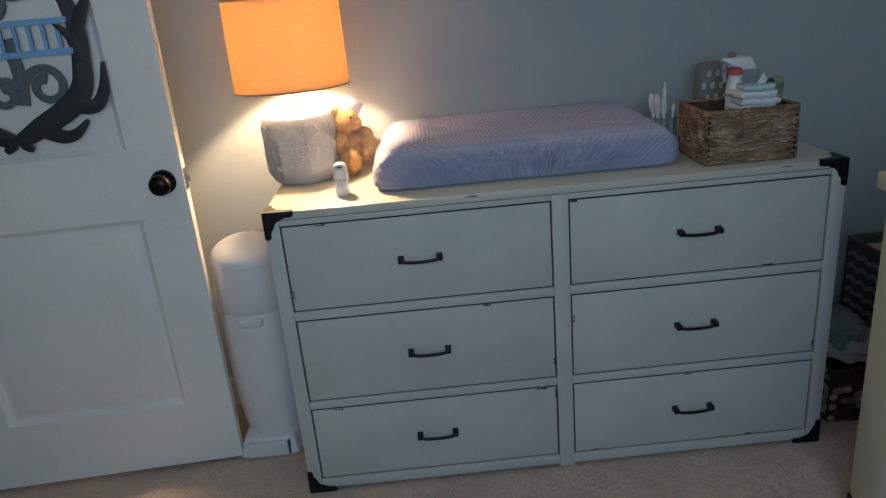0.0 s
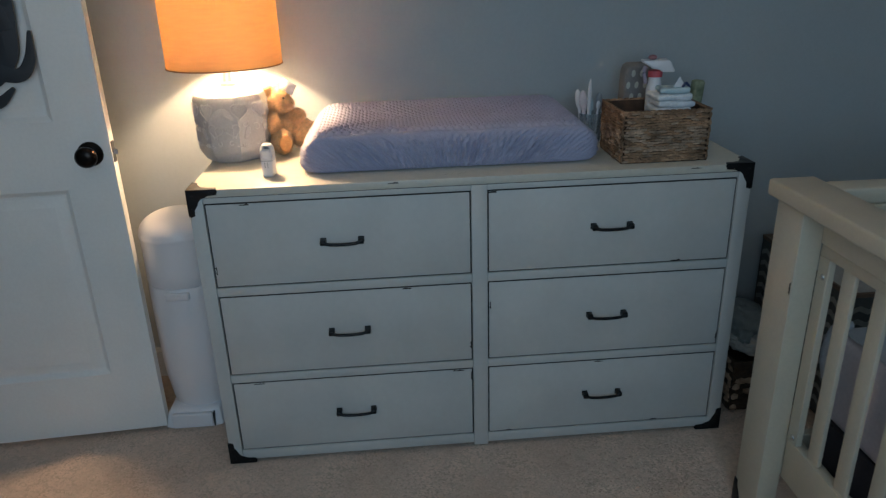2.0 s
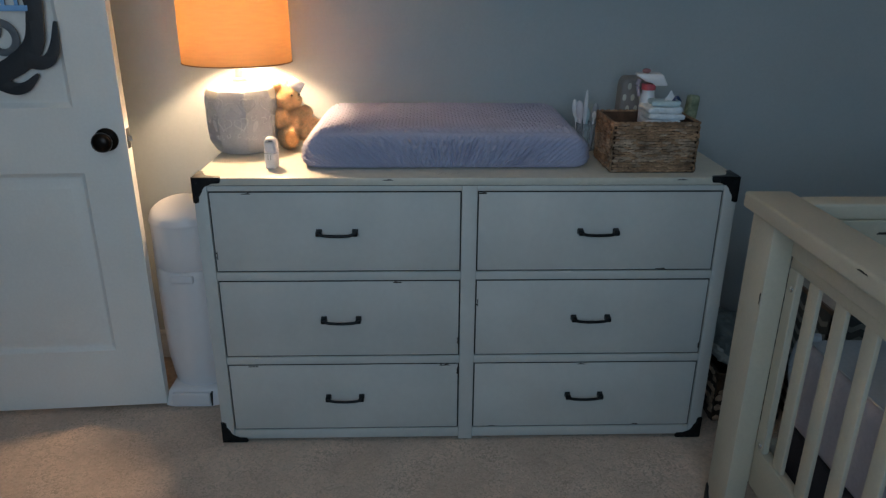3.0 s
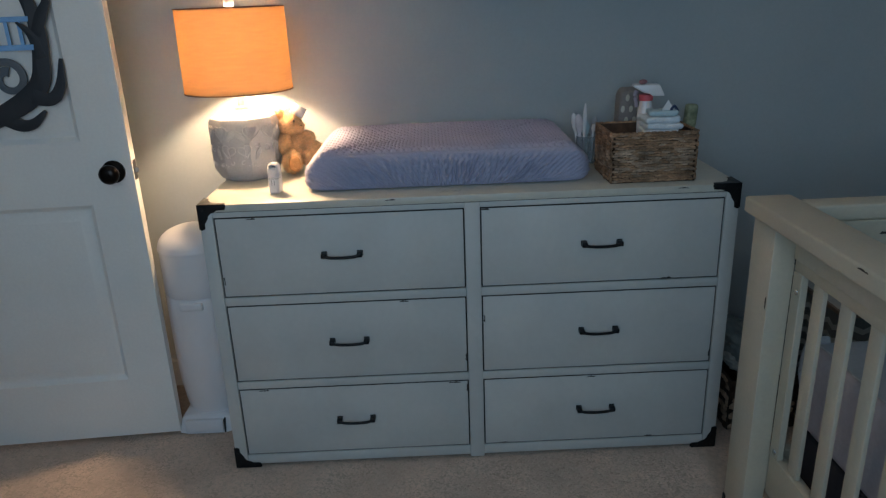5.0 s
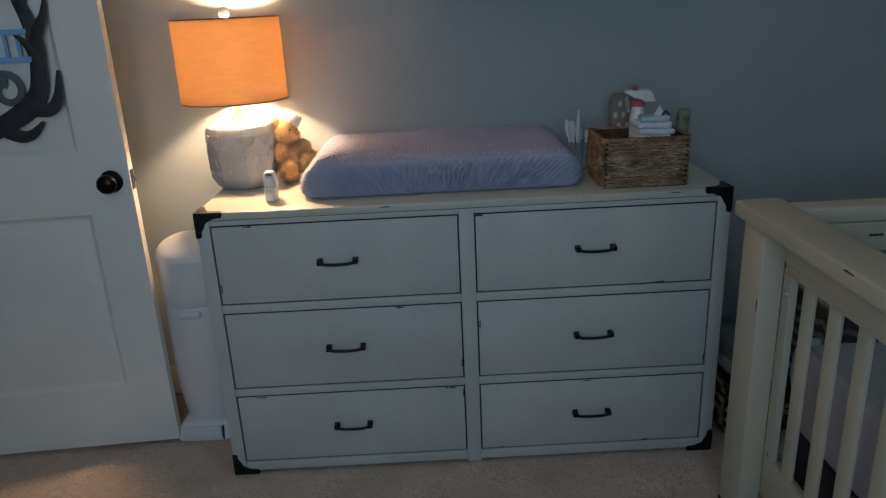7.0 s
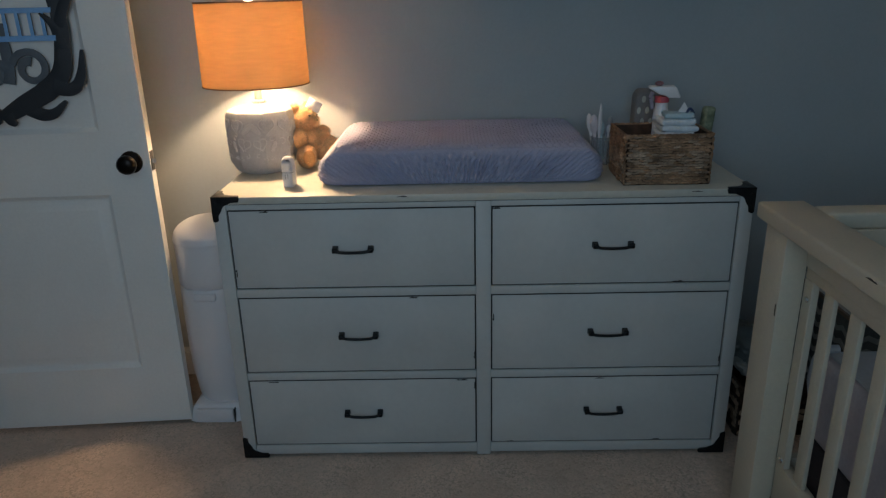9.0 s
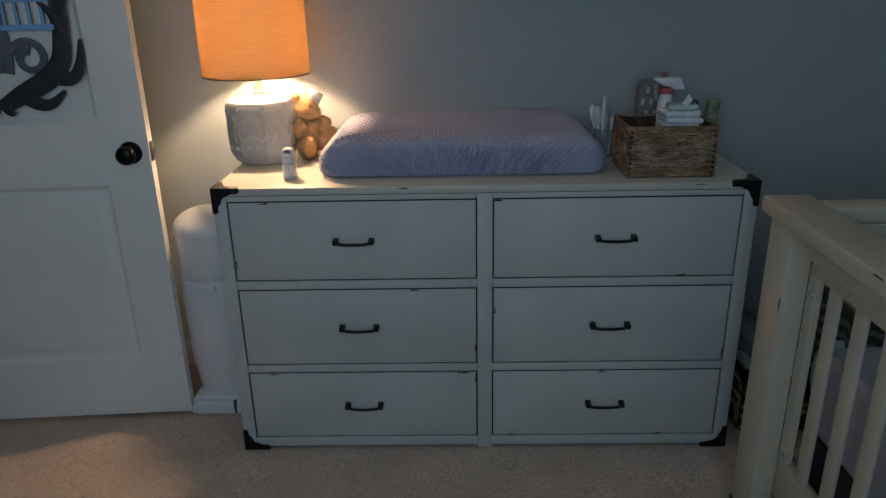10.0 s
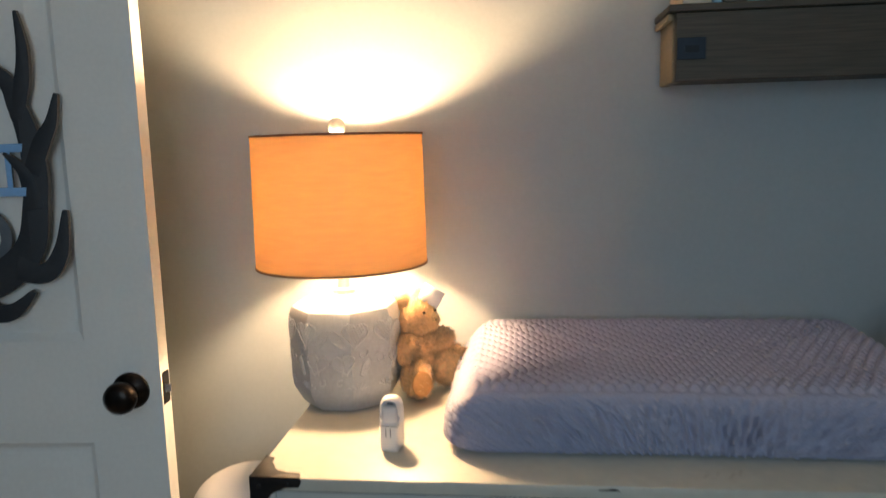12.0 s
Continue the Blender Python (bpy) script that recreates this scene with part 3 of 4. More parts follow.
def relief():
    """Raised figures on each facet: hatched hearts, outlined hearts, leaves and fans."""
    bm = bmesh.new()
    for k in range(8):
        a0 = k * math.pi / 4 + math.pi / 8

        def at(u, z):
            a = a0 + u / 0.097
            r = jar_radius(z) * facet(a) + 0.0003
            return Vector((r * math.cos(a), r * math.sin(a), z))

        def line(pts, r=0.0017):
            tube([at(u, z) for u, z in pts], r, 5, bm)

        def heart(cu, cz, size, tilt, r=0.0017):
            pts = []
            for i in range(25):
                t = 2 * math.pi * i / 24
                u, z = 16 * math.sin(t) ** 3, 13 * math.cos(t) - 5 * math.cos(2 * t) - 2 * math.cos(3 * t) - math.cos(4 * t)
                pts.append((cu + size * (u * math.cos(tilt) - z * math.sin(tilt)), cz + size * (u * math.sin(tilt) + z * math.cos(tilt))))
            line(pts, r)

        flip = 1 if k % 2 else -1
        kind = k % 3

        def beads(cu, cz, wide, tall, tilt, shape):
            """Rows of raised dots filling a heart or a leaf."""
            for j in range(9):
                for i in range(-4, 5):
                    p, q = (i + 0.5 * (j % 2)) / 4.5, j / 8
                    reach = math.sin(math.pi * (0.12 + 0.80 * q)) ** 0.8 if shape == "leaf" else (q ** 0.65 if q < 0.8 else 1.0 - 0.9 * (abs(abs(p) - 0.5)))
                    if abs(p) > reach or (shape == "heart" and q > 0.86 and abs(p) < 0.2):
                        continue
                    u, z = p * wide, (q - 0.5) * tall + 0.12 * tall * abs(p)
                    c = at(cu + u * math.cos(tilt) - z * math.sin(tilt), cz + u * math.sin(tilt) + z * math.cos(tilt))
                    ball(c, 0.0026, 1, bm)

        def curl(cu, cz, size, start, hand):
            line([(cu + size * (1 - 0.07 * i) * math.cos(start + hand * 0.5 * i), cz + size * (1 - 0.07 * i) * math.sin(start + hand * 0.5 * i)) for i in range(11)], 0.0015)

        beads(-0.008 * flip, 0.146, 0.021, 0.036, 0.1 * flip, "heart")
        heart(-0.008 * flip, 0.148, 0.00150, 0.1 * flip, 0.0020)
        beads(0.024 * flip, 0.140, 0.008, 0.034, -0.7 * flip, "leaf")
        heart(0.014 * flip, 0.096, 0.00125, -0.25 * flip, 0.0021)
        line([(0.014 * flip, 0.114), (0.013 * flip, 0.098), (0.017 * flip, 0.074)], 0.0014)
        if kind != 1:
            curl(-0.020 * flip, 0.112, 0.011, 0.6, flip)
            beads(-0.024 * flip, 0.086, 0.007, 0.030, 0.45 * flip, "leaf")
        else:
            curl(-0.022 * flip, 0.098, 0.013, 2.2, -flip)
        for i in range(6):
            t = radians(25 + 24 * i)
            c = (-0.010 * flip, 0.044)
            line([(c[0] + 0.006 * math.cos(t), c[1] + 0.005 * math.sin(t)), (c[0] + 0.021 * math.cos(t), c[1] + 0.016 * math.sin(t))], 0.0015)
        curl(0.021 * flip, 0.060, 0.008, 1.0, -flip)
    return bm


tagged(part("relief_pattern", relief(), RELIEF, base, "raised heart and leaf pattern"), kind="stuff")
bm = lathe([(0.020, 0.208), (0.020, 0.213), (0.012, 0.216), (0.0110, 0.219), (0.0110, 0.30), (0.014, 0.302), (0.014, 0.352), (0.012, 0.3655)], 24)
part("stem", bm, mat("brushed_nickel", (0.74, 0.71, 0.65), 0.4, 0.4), lamp, "brushed nickel stem and socket", 40)
Z0, Z1, R0, R1 = 0.262, 0.496, 0.157, 0.1545


def drum(r0, r1, z0, z1, n=96, steps=12):
    bm = bmesh.new()
    rows_ = [[bm.verts.new(((r0 + (r1 - r0) * j / steps) * math.cos(2 * math.pi * i / n), (r0 + (r1 - r0) * j / steps) * math.sin(2 * math.pi * i / n), z0 + (z1 - z0) * j / steps))
              for i in range(n)] for j in range(steps + 1)]
    for a, b in zip(rows_, rows_[1:]):
        for i in range(n):
            bm.faces.new((a[i], a[(i + 1) % n], b[(i + 1) % n], b[i]))
    return bm


shade = part("shade", drum(R0, R1, Z0, Z1), LINEN, lamp, "orange linen drum shade glowing from the bulb", 60)
part("lining", drum(R0 - 0.0022, R1 - 0.0022, Z0 + 0.001, Z1 - 0.001), LINING, shade, "white lining of the shade", 60)
TRIMM = mat("brown_shade_trim", (0.20, 0.11, 0.06), 0.8)
for z, r in ((Z0, R0), (Z1, R1)):
    bm = bmesh.new()
    ring = [(r * math.cos(2 * math.pi * i / 96), r * math.sin(2 * math.pi * i / 96)) for i in range(96)]
    prof = ((0.0012, -0.0018), (0.0012, 0.0018), (-0.0012, 0.0018), (-0.0012, -0.0018))
    loops = [[bm.verts.new((x * (1 + dr / r), y * (1 + dr / r), z + dz)) for x, y in ring] for dr, dz in prof]
    for a, b in zip(loops, loops[1:] + loops[:1]):
        for i in range(96):
            bm.faces.new((a[i], a[(i + 1) % 96], b[(i + 1) % 96], b[i]))
    part("shade_trim", bm, TRIMM, shade, "brown rolled edge of the shade")
bm = bmesh.new()
for k in range(3):
    a = k * 2 * math.pi / 3 + 0.4
    tube([(0, 0, 0.492), (0.151 * math.cos(a), 0.151 * math.sin(a), 0.496)], 0.0014, 6, bm)
for s in (-1, 1):
    tube(spline([(0.012 * s, 0, 0.345), (0.045 * s, 0, 0.37), (0.05 * s, 0, 0.43), (0.02 * s, 0, 0.482), (0, 0, 0.494)], 5), 0.0014, 6, bm)
part("harp", bm, STEEL, lamp, "thin wire harp")
bm = lathe([(0.006, 0.486), (0.006, 0.496), (0.011, 0.499), (0.0145, 0.505), (0.0155, 0.513), (0.013, 0.521), (0.007, 0.5265), (0.001, 0.528)], 24)
part("finial", bm, mat("pearly_glaze", (0.72, 0.66, 0.60), 0.2, 0.3, vary=0.1, bump=0.02), lamp, "round pearly finial", 60)
bm = lathe([(0.012, 0.366), (0.019, 0.371), (0.0255, 0.381), (0.027, 0.393), (0.0255, 0.405), (0.019, 0.415), (0.010, 0.420), (0.001, 0.422)], 24)
part("bulb", bm, GLOW, lamp, "lit warm bulb", 60)
bm = tube(spline([(0.02, 0.395, 0.836), (-0.006, 0.385, 0.832), (-0.010, 0.40, 0.835), (-0.012, 0.44, 0.815), (-0.010, 0.505, 0.60), (-0.012, 0.508, 0.2), (-0.02, 0.508, 0.02)], 8), 0.0026, 8)
tagged(part("lamp_cord", bm, CORD), "ivory lamp cord hanging down behind the dresser", "power cord")

# ---- changing pad ----


def pad():
    """Contoured pad in a fitted cover: dotted plush above, gathered sides that tuck under."""
    x0, x1, y0, y1 = 0.271, 1.077, 0.085, 0.507
    W, D, rc, n = x1 - x0, y1 - y0, 0.045, 1500
    # the outline, evenly spaced: place and outward normal
    line = []
    for cx, cy, a0 in ((W / 2 - rc, -D / 2 + rc, -90), (W / 2 - rc, D / 2 - rc, 0), (-W / 2 + rc, D / 2 - rc, 90), (-W / 2 + rc, -D / 2 + rc, 180)):
        for i in range(13):
            a = radians(a0 + 90 * i / 12)
            line.append((cx + rc * math.cos(a), cy + rc * math.sin(a), math.cos(a), math.sin(a)))
    line = np.array(line + line[:1])
    run = np.concatenate([[0], np.cumsum(np.hypot(np.diff(line[:, 0]), np.diff(line[:, 1])))])
    S = np.linspace(0, run[-1], n, endpoint=False)
    base = np.stack([np.interp(S, run, line[:, k]) for k in range(4)], 1)
    # from the tucked hem up the side, over the shoulder and across the top
    knots = [(0.022, 0.0015), (0.011, 0.010), (0.004, 0.028), (0.001, 0.050), (0.0, 0.072), (0.0005, 0.090), (0.003, 0.0995), (0.010, 0.1038), (0.025, 0.1052),
             (0.042, 0.1058), (0.060, 0.106)]
    prof = [(p.x, p.y, 0.0) for p in spline([(d, z, 0) for d, z in knots], 7)]
    n_side = 6 * 7
    for i in range(1, 92):
        d = 0.060 + (D / 2 - 0.060) * i / 91
        prof.append((d, 0.106 - 0.006 * math.sin(min(1, (d - 0.06) / 0.13) * math.pi / 2), 1.0))
    verts = []
    path = 0.0
    last = prof[0]
    for j, (d, z, _) in enumerate(prof):
        path += math.hypot(d - last[0], z - last[1])
        last = (d, z, 0)
        up = min(1.0, max(0.0, (z - 0.093) / 0.008))
        for i in range(n):
            bx, by, nx_, ny_ = base[i]
            x = bx * (1 - 1.3 * d / (W / 2))
            y = by * (1 - d / (D / 2))
            s_ = S[i]
            out = 0.0
            if up < 1:
                lean = (bx / W) * 2.6
                q = s_ + 1.9 * lean * (0.10 - z) * (1 if by < 0 else -1)
                k = 0.7 * noise.noise((q * 34, z * 6, 3.0)) + 1.1 * (0.45 - abs(noise.noise((q * 80, z * 8, 9.0))) * 2.2)
                wr = 1 - 0.7 * min(1.0, max(0.0, (abs(bx) / (W / 2) - 0.5) / 0.3))
                out += 0.0140 * wr * k * math.sin(math.pi * min(1.0, max(0.0, z / 0.094)) ** 0.8) * (1 - up)
                row = math.floor(path / 0.0150)
                for r_ in (row - 1, row, row + 1):
                    fx = (q / 0.0205 + 0.5 * (r_ % 2)) % 1 - 0.5
                    fy = path - (r_ + 0.5) * 0.0150
                    out += 0.0105 * min(1.0, max(0.0, (0.099 - z) / 0.016)) * math.exp(-(fx * 0.0205 / 0.0050) ** 2 - (fy / 0.0072) ** 2)
            zz = z
            if up > 0:
                near = 1.0
                row = math.floor((y + 1) / 0.0170)
                for r_ in (row - 1, row, row + 1):
                    gx = (x + 1) / 0.0208 + 0.5 * (r_ % 2)
                    dx, dy = (gx - math.floor(gx) - 0.5) * 0.0208, y + 1 - (r_ + 0.5) * 0.0170
                    near = min(near, math.hypot(dx, dy))
                zz += up * (0.0105 * min(1.0, max(0.15, (d - 0.006) / 0.012)) * max(0.0, 1 - (near / 0.0112) ** 2) - 0.0015 + 0.002 * noise.noise((x * 9, y * 9, 0)))
                zz += 0.010 * up * max(0.0, y / D + 0.1)
            end = max(0.0, (abs(bx) * (1 - 1.3 * d / (W / 2)) - (W / 2 - 0.10)) / 0.10)
            zz -= 0.016 * end * end * min(1.0, z / 0.10)
            verts.append((x0 + W / 2 + x + (out - 0.024 * min(1.0, z / 0.10) ** 2) * nx_, y0 + D / 2 + y + out * ny_, DH + max(0.001, zz)))
    whole = thing("changing_pad", "lavender grey dotted plush changing pad on the dresser", "changing pad")
    m_ = len(prof)
    for name, lab, j0, j1 in (("gathered_side", "gathered elastic sides of the cover", 0, n_side), ("plush_top", "dotted plush top", n_side, m_ - 1)):
        faces = []
        for j in range(j0, j1):
            o = (j - j0) * n
            for i in range(n):
                i2 = (i + 1) % n
                faces.append((o + i, o + i2, o + n + i2, o + n + i))
        me = bpy.data.meshes.new(name)
        me.from_pydata(verts[j0 * n:(j1 + 1) * n], [], faces)
        me.materials.append(MINKY)
        me.shade_smooth()
        ob = new(name, me)
        ob.parent = whole
        ob["label"] = lab
    return whole


pad()


# ---- teddy bear ----
def bear():
    bm = bmesh.new()
    blobs = [((0.006, 0, 0.058), (0.042, 0.036, 0.052)), ((0.0, -0.006, 0.142), (0.038, 0.035, 0.035)), ((0.010, -0.034, 0.133), (0.016, 0.014, 0.012)),
             ((-0.026, 0.004, 0.170), (0.011, 0.008, 0.011)), ((0.028, 0.004, 0.169), (0.012, 0.008, 0.012)),
             ((-0.010, -0.055, 0.034), (0.024, 0.042, 0.030)), ((0.070, -0.020, 0.042), (0.040, 0.026, 0.036)),
             ((-0.026, -0.034, 0.086), (0.022, 0.026, 0.024)), ((0.048, -0.014, 0.094), (0.026, 0.017, 0.018))]
    head = Matrix.Translation((0, -0.006, 0)) @ pose(0, 0, 0, 0, 0, 34) @ Matrix.Translation((0, 0.006, 0))
    for i, (c, r) in enumerate(blobs):
        if 1 <= i <= 4:
            ball(head @ Vector(c), r, 4, bm, 0, pose(0, 0, 0, 0, 0, 34))
        else:
            ball(c, r, 4, bm)
    r_ = random.Random(11)
    bm.normal_update()
    seeds = [(v.co.copy(), v.normal.copy()) for v in bm.verts]
    for v in bm.verts:
        v.co += v.normal * 0.003 * noise.noise(v.co * 90)
    for co, nn in seeds:
        if nn.length < 0.1:
            continue
        for _ in range(3):
            d = (nn + Vector((r_.uniform(-1, 1), r_.uniform(-1, 1), r_.uniform(-1.0, 1.0))) * 0.9).normalized()
            s = d.orthogonal().normalized() * 0.0013
            q = d.cross(s)
            tip = co + d * r_.uniform(0.005, 0.0150)
            vs = [bm.verts.new(p) for p in (co + s, co - s * 0.5 + q * 0.9, co - s * 0.5 - q * 0.9, tip)]
            for f in ((0, 1, 3), (1, 2, 3), (2, 0, 3)):
                bm.faces.new([vs[k] for k in f])
    ball((-0.010, -0.097, 0.036), (0.019, 0.006, 0.024), 3, bm, 1)
    ball(head @ Vector((0.012, -0.048, 0.137)), (0.006, 0.004, 0.0045), 2, bm, 2)
    for x in (-0.006, 0.026):
        ball(head @ Vector((x, -0.038, 0.152)), 0.0035, 2, bm, 2)
    own = box(0.008, 0.054, -0.001, 0.000, 0.163, 0.196)
    join(bm, own, 3, Matrix.Translation((0.0, 0.0, 0.0)) @ pose(0.034, -0.02, 0.178, 0, 32, 0) @ Matrix.Translation((-0.034, 0, -0.178)))
    me = bpy.data.meshes.new("teddy_bear")
    bm.to_mesh(me)
    bm.free()
    for m in (FUR, FURPAD, EYE, PAPER):
        me.materials.append(m)
    me.shade_smooth()
    ob = new("teddy_bear", me)
    ob.matrix_world = pose(0.187, 0.392, DH + 0.003, 0, 0, 22) @ Matrix.Diagonal((0.98, 0.98, 1.02, 1))
    return tagged(ob, "small golden brown plush teddy bear sitting against the lamp", "teddy bear")


bear()

# ---- small white monitor ----
mon = thing("baby_monitor", "small white plastic sensor with loop top on the dresser", "baby monitor", pose(0.191, 0.112, DH, 0, 0, -8) @ Matrix.Diagonal((0.92, 1.0, 0.98, 1)))
bm = box(-0.0165, 0.0165, -0.020, 0.020, 0, 0.050, 0.006, 3)
part("body", bm, PLASTIC, mon, smooth=50)
bm = bmesh.new()
rim_o = spline([(-0.0155, 0, 0.046), (-0.0150, 0, 0.070), (-0.010, 0, 0.081), (0, 0, 0.0835), (0.010, 0, 0.081), (0.0150, 0, 0.070), (0.0155, 0, 0.046)], 5)
tube(rim_o, 0.0052, 10, bm)
for v in bm.verts:
    v.co.y *= 2.4
part("loop", bm, PLASTIC, mon, "white loop top")
# added grey block; its colour stands for the shade within the loop
part("recess", box(-0.0125, 0.0125, 0.004, 0.011, 0.046, 0.079, 0.003, 2), GREYPL, mon, "grey block painted as the shade inside the loop")
part("tilted_head", box(-0.0132, 0.0132, -0.0185, 0.003, 0.045, 0.0735, 0.007, 4), PLASTIC, mon, "white rounded head")
part("seam", box(-0.0168, 0.0168, -0.0203, 0.0203, 0.0435, 0.0450, 0.0003), GREYPL, mon, "grey seam")
for x in (-0.004, 0.004):
    part("slot", box(x - 0.0009, x + 0.0009, -0.0206, -0.0195, 0.026, 0.040), GREYPL, mon, "grey slot")


# ---- woven basket ----
def woven_wall(p0, p1, z0, z1, rows, step, thick, bm, r_):
    """Rows of plump twisted strands along one side of a basket."""
    p0, p1 = Vector(p0), Vector(p1)
    along = (p1 - p0)
    length = along.length
    along.normalize()
    out = Vector((along.y, -along.x, 0))
    hgt = (z1 - z0) / rows
    k = max(2, int(length / step))
    for j in range(rows):
        for i in range(k):
            c = p0 + along * ((i + 0.5 + 0.5 * (j % 2)) / k * length)
            if (c - p0).length > length - 0.2 * length / k:
                continue
            c = Vector((c.x, c.y, z0 + (j + 0.5 + r_.uniform(-0.12, 0.12)) * hgt)) + out * r_.uniform(-0.0022, 0.0022)
            tilt = 5 * (1 if j % 2 else -1) + r_.uniform(-4, 4)
            rot = Matrix(((along.x, out.x, 0, 0), (along.y, out.y, 0, 0), (0, 0, 1, 0), (0, 0, 0, 1))) @ pose(0, 0, 0, 0, tilt, 0)
            ball(c, (min(length / k * r_.uniform(0.62, 0.95), (c - p0).dot(along) + 0.001, length - (c - p0).dot(along) + 0.001), thick * r_.uniform(0.8, 1.2), hgt * r_.uniform(0.60, 0.76)), 1, bm, 1 if r_.random() < (0.62 if 0.18 < j / rows < 0.62 else 0.16) else 0, rot)
    return bm


def basket(name, label, x0, x1, y0, y1, z0, z1, rows, step, material, thick=0.0042, inner=GRASS):
    t = thing(name, label, "basket")
    r_ = random.Random(3)
    for a, b in (((x0, y0), (x1, y0)), ((x1, y0), (x1, y1)), ((x1, y1), (x0, y1)), ((x0, y1), (x0, y0))):
        bm = woven_wall((*a, 0), (*b, 0), z0 + 0.002, z1 - 0.004, rows, step, thick, bmesh.new(), r_)
        tagged(part("woven_side", bm, [material, PALEGRASS], t), kind="stuff")
    lin = bmesh.new()
    for q in ((x0, x0 + 0.007, y0, y1), (x1 - 0.007, x1, y0, y1), (x0, x1, y0, y0 + 0.007), (x0, x1, y1 - 0.007, y1)):
        box(*q, z0, z1 - 0.004, bm=lin)
    box(x0, x1, y0, y1, z0, z0 + 0.004, bm=lin)
    part("frame", lin, inner, t, "dark inside of the basket")
    for cx, cy in ((x0, y0), (x1, y0), (x1, y1), (x0, y1)):
        wob = [(cx + r_.uniform(-0.0012, 0.0012), cy + r_.uniform(-0.0012, 0.0012), z0 + 0.004 + (z1 - z0 - 0.008) * i / 14) for i in range(15)]
        part("corner_cord", tube(wob, [0.0036 * (1 + 0.22 * math.sin(i * 2.6)) for i in range(15)], 8), material, t)
    bm = bmesh.new()
    for a, b in (((x0, y0), (x1, y0)), ((x1, y0), (x1, y1)), ((x1, y1), (x0, y1)), ((x0, y1), (x0, y0))):
        p, q = Vector((*a, 0)), Vector((*b, 0))
        k = int((q - p).length / (step * 0.8))
        for i in range(k):
            c = p.lerp(q, (i + 0.5) / k)
            d = (q - p).normalized()
            rot = Matrix(((d.x, -d.y, 0, 0), (d.y, d.x, 0, 0), (0, 0, 1, 0), (0, 0, 0, 1))) @ pose(0, 0, 0, 0, 10, 5)
            ball((c.x, c.y, z1 - 0.003), (step * 0.66, 0.0052, 0.0042), 1, bm, 0, rot)
    part("rim", bm, material, t, "braided rim")
    return t


BX0, BX1, BY0, BY1, BZ = 1.120, 1.352, 0.052, 0.238, 0.966
basket("storage_basket", "brown woven seagrass basket full of nappies on the dresser", BX0, BX1, BY0, BY1, DH, BZ, 19, 0.021, GRASS, 0.0046, INNER)


# folded nappies in the basket
def folded(w, d, h, seed):
    bm = box(-w / 2, w / 2, -d / 2, d / 2, 0, h, h * 0.42, 4)
    bmesh.ops.subdivide_edges(bm, edges=[e for e in bm.edges if e.calc_length() > 0.02], cuts=6, use_grid_fill=True)
    for v in bm.verts:
        v.co += Vector((0.4, 0.6, 1)) * 0.0035 * noise.noise(v.co * 38 + Vector((seed, 0, 0)))
    return bm


zf = BZ - 0.075
for i in range(6):
    ob = part("folded_nappy", folded(0.100 - 0.004 * (i % 2), 0.095, 0.0175, i * 3.1), DIAPER, None, smooth=60)
    ob.matrix_world = pose(1.273 + 0.004 * (-1) ** i, 0.130 + 0.002 * i, zf, 0, 0, -4 + 3 * (i % 3))
    tagged(ob, "folded white nappy in a stack in the basket", "nappy", "stack of folded nappies")
    zf += 0.0178
pk = thing("wipes_packet", "crumpled pale teal and white packet with navy print on the nappies", "packet", pose(1.276, 0.135, zf + 0.001, 0, 0, -8))
part("pouch", folded(0.078, 0.075, 0.014, 50.0), TEAL, pk, smooth=60)
bm = plate([(-0.02, 0), (0.02, 0), (0.004, 0.032)], 0.002, m=pose(0.012, -0.02, 0.010, 70, 0, 10))
part("flap", bm, PAPER, pk, "white paper flap")
bm = tube(spline([(0.018, -0.028, 0.012), (0.028, -0.024, 0.026), (0.040, -0.018, 0.012)], 5), 0.0035, 8)
part("print_band", bm, NAVY, pk, "navy printed band")

# white bottle with red band behind the nappies
bt = thing("lotion_bottle", "white bottle with red label and wide cap in the basket", "bottle", pose(1.246, 0.190, DH + 0.018, 0, 0, -10))
bm = lathe([(0.018, 0), (0.022, 0.004), (0.022, 0.150), (0.018, 0.172), (0.0165, 0.186)], 32)
part("body", bm, PLASTIC, bt)
part("label_band", lathe([(0.0195, 0.1865), (0.0195, 0.203)], 32), RED, bt, "red label band")
head = [(-0.038, 0.226), (-0.037, 0.231), (0.030, 0.232), (0.036, 0.228), (0.048, 0.204), (0.046, 0.200), (0.016, 0.200), (0.008, 0.206), (-0.010, 0.210), (-0.030, 0.222)]
bm = plate(head, 0.040, m=pose(0, 0.020, 0, 90), bevel=0.003)
part("cap", bm, PLASTIC, bt, "wide white slanting spray head", 50)
DUSTY = mat("dusty_pink_plastic", (0.36, 0.16, 0.17), 0.5)
part("trigger", tube(spline([(-0.026, 0, 0.214), (-0.031, 0, 0.200), (-0.027, 0, 0.182), (-0.024, 0, 0.168)], 4), [0.0058] * 6 + [0.005] * 7, 8), mat("mauve_plastic", (0.42, 0.36, 0.43), 0.5), bt, "pale mauve trigger")
part("pump_tip", ball((-0.010, 0.0, 0.238), (0.012, 0.009, 0.007), 3), DUSTY, bt, "small dusty pink tip")

